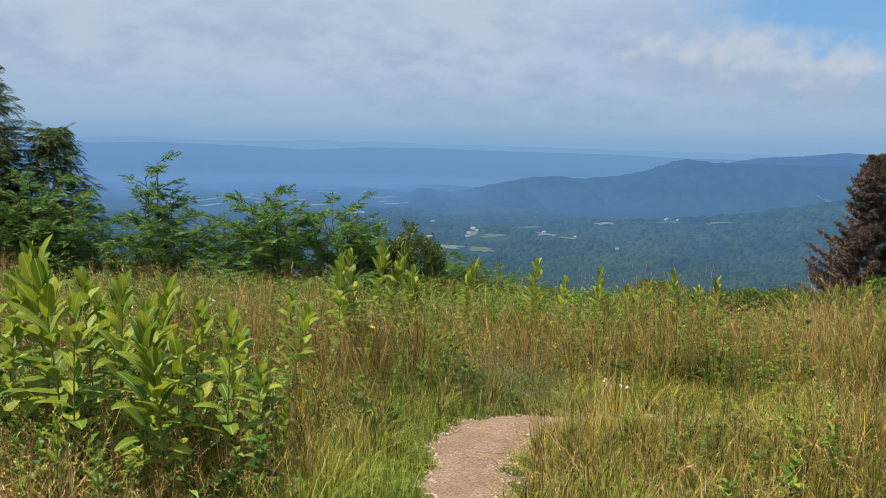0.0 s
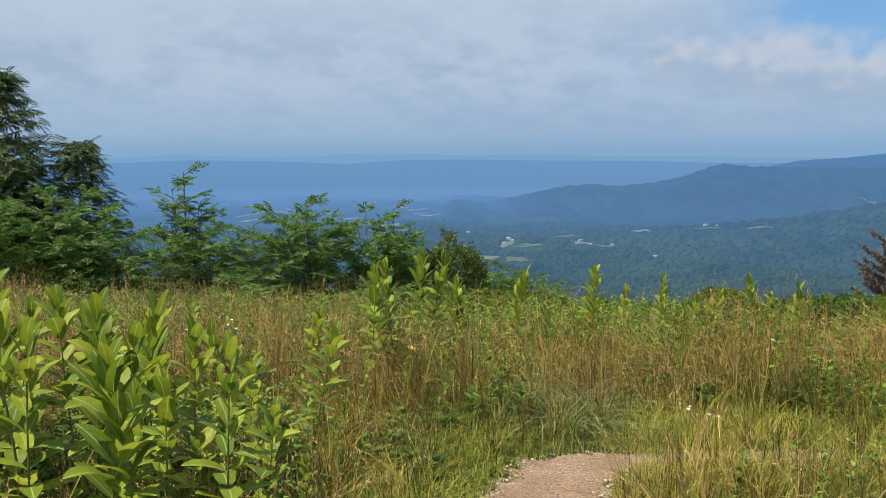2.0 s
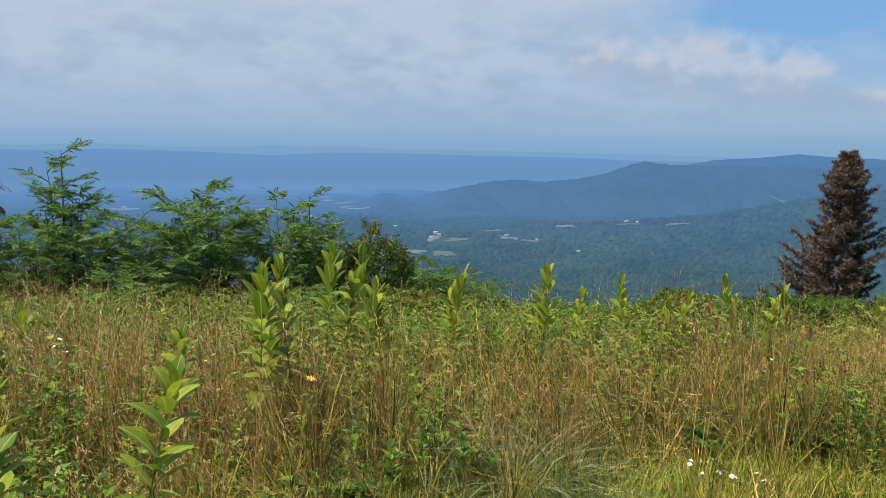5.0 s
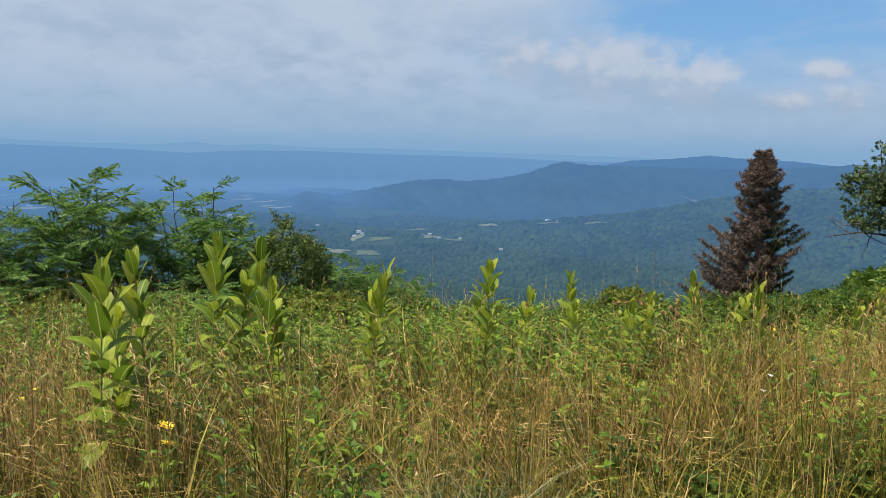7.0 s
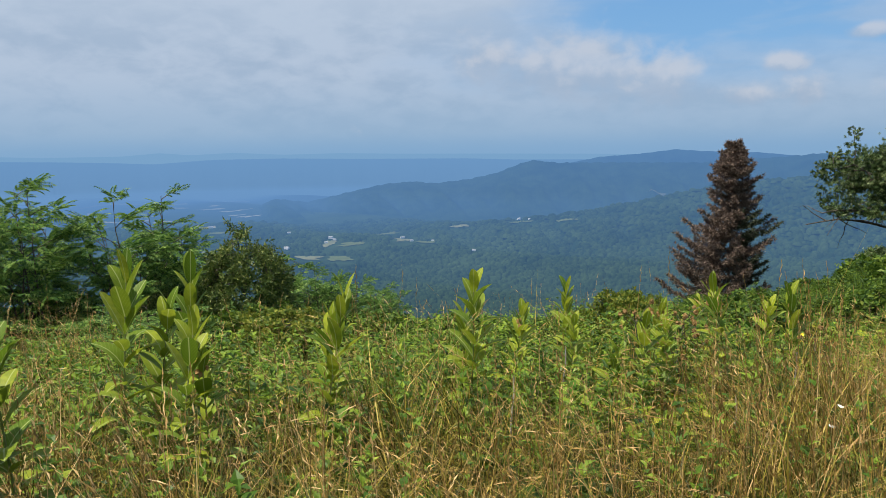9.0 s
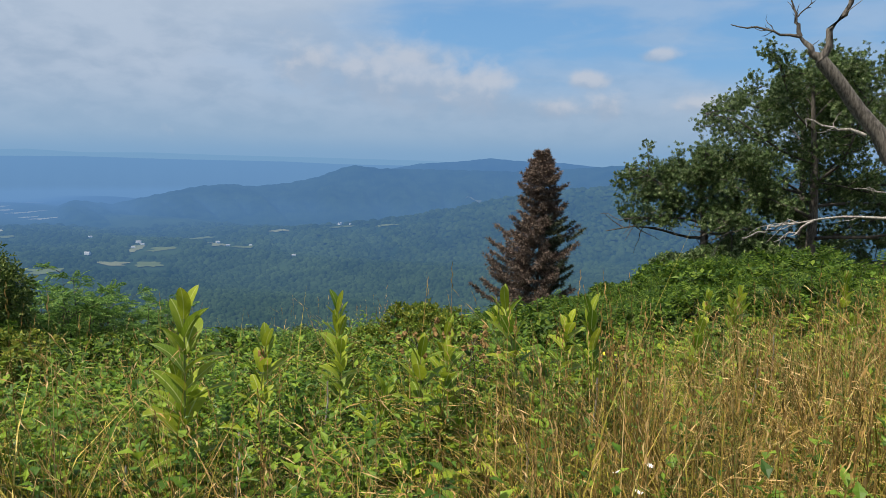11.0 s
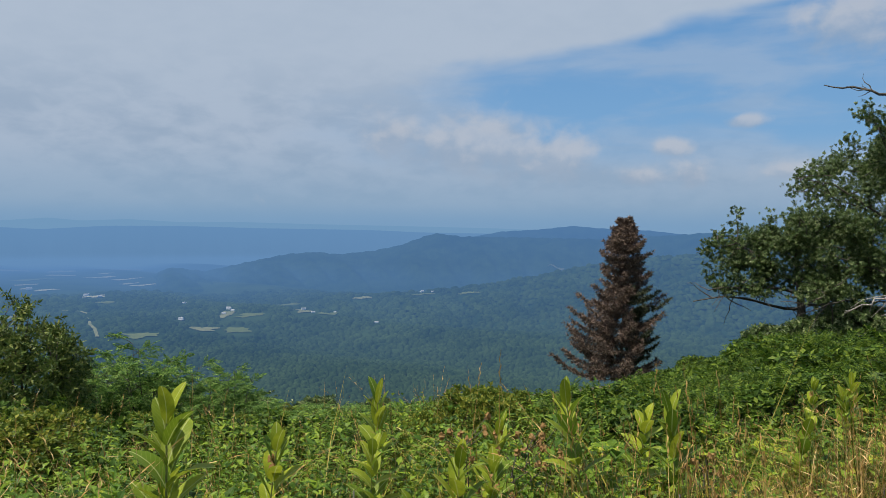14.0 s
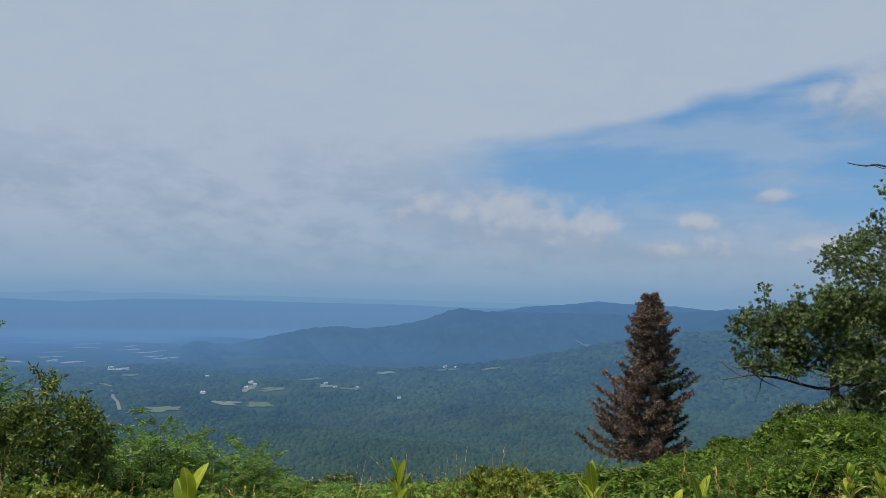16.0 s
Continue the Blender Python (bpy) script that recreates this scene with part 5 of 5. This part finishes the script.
make_oak(33.2, 41.0, 9.3, 6.2, 8, 0.42, 0.42)
tall_oak = make_oak(38.2, 37.8, 14.4, 7.6, 9, 0.09, 0.04)
copy_thing(tall_oak, pose(42.5, 42.0, float(hill(42.5, 42.0)) - 0.2, 0, 0, 235))
copy_thing(tall_oak, pose(46.5, 36.0, float(hill(46.5, 36.0)) - 0.2, 0, 0, 130))

shade_bush = mound("understory_bush", 95, 2.6, 1.9, 90, SPQ, 0.26, 7, M_OAK, "dark shaded bush under the oaks", "shrub", "understory bushes", 0.1, 0.03)
for x, y, k in ((30.2, 39.6, 0.95), (32.0, 38.6, 1.1), (31.2, 41.0, 1.0), (34.2, 38.0, 1.25), (35.8, 39.8, 1.3)):
    plant(shade_bush, x, y, k)
drop([shade_bush])


def make_dead_tree():
    """A snag whose limbs run between the given places (metres, in the world)."""
    r2 = np.random.default_rng(3)
    base = np.array([24.6, 20.4, float(hill(24.6, 20.4)) - 0.2])
    ob = thing("dead_tree", pose(*base), "bare dead tree with bleached grey branches", "tree")

    def crooked(a, b, r0, r1, n=8, wild=0.09):
        s = np.linspace(0, 1, n)[:, None]
        a, b = np.array(a) - base, np.array(b) - base
        ln = np.linalg.norm(b - a)
        pts = a + (b - a) * s + r2.normal(0, wild * ln * 0.4, (n, 3)) * np.sin(s * 3.14)
        return pts, np.linspace(r0, r1, n)

    part("trunk", mesh_of("trunk", *tube(*crooked(base, (20.6, 23.2, 3.6), 0.3, 0.2, 10, 0.04), 8), M_BARK, True), ob)
    fork, low = (20.6, 23.2, 3.6), (23.3, 21.3, -0.9)
    for a, b, r0, mat in ((fork, (20.2, 23.65, 4.3), 0.15, M_BARK), ((20.2, 23.65, 4.3), (20.0, 23.9, 5.4), 0.075, M_TWIG), ((20.2, 23.65, 4.3), (18.85, 25.1, 4.75), 0.05, M_TWIG),
                          ((20.08, 23.78, 4.85), (20.4, 23.45, 5.3), 0.03, M_TWIG), (fork, (21.3, 22.4, 6.6), 0.13, M_BARK), (low, (20.1, 23.75, -1.35), 0.06, M_DEADWOOD), ((20.1, 23.75, -1.35), (19.35, 24.6, -1.9), 0.035, M_DEADWOOD),
                          (low, (21.9, 22.3, -0.2), 0.045, M_DEADWOOD), ((20.7, 23.1, -1.2), (20.0, 23.9, -1.9), 0.04, M_DEADWOOD), ((21.75, 22.4, 1.4), (20.5, 23.5, 1.9), 0.06, M_DEADWOOD)):
        pts, rad = crooked(a, b, r0, r0 * 0.3)
        wood = [tube(pts, rad, 5)]
        ln = np.linalg.norm(pts[-1] - pts[0])
        for k in range(4):
            q = pts[r2.integers(3, 8)]
            p2, r22 = limb(r2, q, (pts[-1] - pts[0]) / ln + r2.normal(0, 0.6, 3), ln * r2.uniform(0.2, 0.4), 0.018, 4, 0, 0.5)
            wood.append(tube(p2, r22, 4))
        part("limb", mesh_of("limb", *join(wood), mat, True), ob)


make_dead_tree()


# ---------------------------------------------------------------- flowers and single stalks
def head_of_petals(n, size, mat, seed, cup=1.15):
    tv, tf = leaf_plain(0.1, 0.05)
    r2 = np.random.default_rng(seed)
    v, f = scatter((tv, tf), np.zeros((n, 3)), turns(np.arange(n) * 6.283 / n, -np.full(n, cup) + r2.normal(0, 0.1, n)), np.stack([np.full(n, size * 0.5), np.full(n, size), np.full(n, size)], 1))
    return mesh_of("flower_head", v, f, mat)


def flower(name, x, y, h, count, size, mat, label, category, group, seed, spread=0.12):
    """A small flowering plant: thin stems, each with one head."""
    r2 = random.Random(seed)
    ob = thing(name, pose(x, y, float(hill(x, y))), label, category, group)
    me = head_of_petals(12, size, mat, seed)
    for i in range(count):
        tx, ty, tz = r2.uniform(-spread, spread), r2.uniform(-spread, spread), h * r2.uniform(0.82, 1.05)
        s = np.linspace(0, 1, 5)
        st = part("stem", mesh_of("stem", *tube(np.stack([tx * s ** 1.5, ty * s ** 1.5, tz * s - 0.02], 1), np.full(5, 0.0022), 4), M_STALK), ob)
        part("flower_head", me, st, m=pose(tx, ty, tz - 0.02, r2.uniform(-25, 25), r2.uniform(-25, 25), 0))


for i, (x, y, h, c) in enumerate(((1.72, 7.3, 0.25, 7), (1.9, 7.22, 0.23, 6), (-2.55, 8.35, 0.95, 4), (-3.2, 7.8, 0.9, 3), (-3.05, 8.1, 0.92, 3), (2.9, 9.0, 0.7, 3))):
    flower("white_wildflower", x, y, h, c, 0.021, M_WHITE, "small white wildflowers on thin stems in the grass", "flower", "white wildflowers", 70 + i)
for i, (x, y, h, c) in enumerate(((-1.6, 7.9, 0.7, 2), (4.6, 11.6, 0.75, 4), (-1.6, 8.6, 0.75, 2), (6.2, 12.4, 0.8, 4))):
    flower("yellow_wildflower", x, y, h, c, 0.019, M_YELLOW, "yellow wildflower on a leaning stem among grass", "flower", "yellow wildflowers", 90 + i, 0.06)


def thistle(x, y, h, seed):
    """A branching dried thistle with brown heads."""
    r2 = np.random.default_rng(seed)
    ob = thing("dried_thistle", pose(x, y, float(hill(x, y))), "dried brown thistle with faded seed heads", "plant", "dried thistles")
    s = np.linspace(0, 1, 6)
    part("stem", mesh_of("stem", *tube(np.stack([0.05 * np.sin(s * 3), 0 * s, h * s - 0.02], 1), 0.006 - 0.003 * s, 5), M_TWIG, True), ob)
    for k in range(9):
        z = h * r2.uniform(0.55, 1.0)
        q = k * 2.4
        ln = r2.uniform(0.08, 0.2)
        e = np.array([math.cos(q) * ln, math.sin(q) * ln, ln * 0.8])
        tw = part("branch", mesh_of("branch", *tube(np.array([(0, 0, z), e * 0.5 + [0, 0, z], e + [0, 0, z]]), np.array([0.003, 0.0025, 0.002]), 4), M_TWIG), ob)
        part("seed_head", burr("seed_head", 0.02, seed * 31 + k, M_UMBEL), tw, "faded brown seed head", pose(*(e + [0, 0, z])))


for i, (x, y, h) in enumerate(((3.25, 11.25, 0.95), (3.05, 11.0, 0.85), (3.5, 11.5, 0.9), (4.3, 11.0, 0.85), (2.95, 11.5, 0.9))):
    thistle(x, y, h, i)


def dead_stalk(x, y, h, seed):
    r2 = np.random.default_rng(seed)
    s = np.linspace(0, 1, 7)
    pts = np.stack([0.06 * s * r2.normal() + 0.01 * np.sin(s * 9), 0.06 * s * r2.normal(), h * s - 0.03], 1)
    ob = new("dead_stalk", mesh_of("dead_stalk", *tube(pts, 0.009 - 0.004 * s, 6), M_DEADWOOD, True))
    ob.matrix_basis = pose(x, y, float(hill(x, y)))
    tagged(ob, "bleached dead plant stalk standing in the weeds", "stalk", "dead stalks")


for i, (x, y, h) in enumerate(((3.9, 10.7, 0.75), (1.5, 10.2, 0.7), (2.2, 11.2, 0.8), (0.9, 10.4, 0.65), (3.0, 10.0, 0.6), (5.2, 10.6, 0.7), (6.1, 11.2, 0.75))):
    dead_stalk(x, y, h, i)


def bramble(x, y, size, seed, name="bramble", label="low dark green bramble with leaves in threes", group="brambles", mat=M_BRIGHT, leaf=(0.065, 0.1)):
    """A low bramble or vine: arching canes with leaves in threes."""
    r2 = np.random.default_rng(seed)
    ob = thing(name, pose(x, y, float(hill(x, y))), label, "plant", group)
    leaves = []
    for k in range(6):
        q = r2.uniform(0, 6.283)
        s = np.linspace(0, 1, 7)
        rr, hh = size * r2.uniform(0.5, 1.0), size * r2.uniform(0.7, 1.1)
        pts = np.stack([math.cos(q) * rr * s, math.sin(q) * rr * s, hh * (1.9 * s - 1.25 * s * s) - 0.02], 1)
        part("cane", mesh_of("cane", *tube(pts, 0.005 - 0.003 * s, 4), M_STALK), ob)
        for p in pts[2:]:
            for j in range(2):
                w = r2.uniform(0, 6.283)
                for d in (-0.8, 0, 0.8):
                    leaves.append((p, w + d))
    pos = np.array([a for a, _ in leaves])
    yaw = np.array([b for _, b in leaves])
    n = len(pos)
    v, f = scatter(leaf_plain(), pos, turns(yaw, -r2.uniform(0.8, 1.5, n)), np.stack([np.full(n, leaf[0]), np.full(n, leaf[1]), np.full(n, leaf[1])], 1) * r2.uniform(0.7, 1.1, (n, 1)))
    part("foliage", mesh_of("foliage", v, f, mat), ob)


for i, (x, y, s) in enumerate(((1.9, 8.15, 0.5), (2.5, 8.3, 0.45), (-0.35, 7.2, 0.3), (2.9, 8.0, 0.4), (-0.6, 5.9, 0.28), (-0.75, 6.2, 0.3), (3.4, 8.9, 0.5), (1.3, 9.3, 0.5), (0.4, 9.0, 0.45))):
    bramble(x, y, s, 40 + i)


for i, (x, y, s) in enumerate(((2.3, 9.95, 0.6), (2.75, 10.2, 0.62), (2.5, 10.6, 0.65), (1.0, 10.9, 0.6), (0.3, 11.4, 0.6), (3.3, 10.5, 0.55), (4.3, 12.2, 0.7), (5.0, 12.6, 0.7), (1.6, 12.2, 0.6), (3.6, 12.4, 0.65), (-1.9, 11.8, 0.6), (-3.4, 12.4, 0.6), (5.5, 11.6, 0.65), (6.2, 12.0, 0.7), (7.0, 11.8, 0.65), (5.9, 12.9, 0.75), (7.8, 12.6, 0.75), (8.6, 13.2, 0.8), (4.8, 11.7, 0.6), (6.6, 13.4, 0.8), (9.4, 12.8, 0.75), (-4.6, 12.0, 0.65), (-2.6, 13.0, 0.65), (-5.8, 12.8, 0.65), (-0.4, 12.8, 0.65))):
    bramble(x, y, s, 140 + i, "wild_vine", "tangled vine with broad yellow-green leaves over the weeds", "wild vines", M_VINE, (0.1, 0.13))


def make_outer_grass():
    """The meadow grass round about and behind."""
    for name, count, tmpl, wide, mat, label in (("outer_grass", 120000, blade(0.6), (0.008, 0.018), M_GREEN, "tall meadow grass spreading over the hilltop"),
                                                ("outer_dry_grass", 45000, culm(0.3, 0.15), (0.004, 0.007), M_DRY, "dry seeding grass spreading over the hilltop")):
        x, y = rng.uniform(-14, 18, count), rng.uniform(-12, 16, count)
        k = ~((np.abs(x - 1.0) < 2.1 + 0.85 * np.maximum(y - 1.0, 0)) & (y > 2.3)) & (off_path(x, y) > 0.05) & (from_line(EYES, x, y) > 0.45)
        x, y = x[k], y[k]
        n = len(x)
        h = 0.75 * rng.uniform(0.5, 1.2, n) * np.clip(0.3 + off_path(x, y) / 0.6, 0.2, 1)
        v, f = scatter(tmpl, np.stack([x, y, hill(x, y) - 0.02], 1), turns(rng.uniform(0, 6.3, n), rng.normal(0, 0.28, n)), np.stack([rng.uniform(*wide, n), h, h], 1))
        tagged(new(name, mesh_of(name, v, f, mat)), label, "grass", kind="stuff")


make_outer_grass()

flower("yellow_wildflower", -0.73, 8.02, 0.7, 2, 0.045, M_YELLOW, "large yellow wildflower on a leaning stem among grass", "flower", "yellow wildflowers", 99, 0.05)
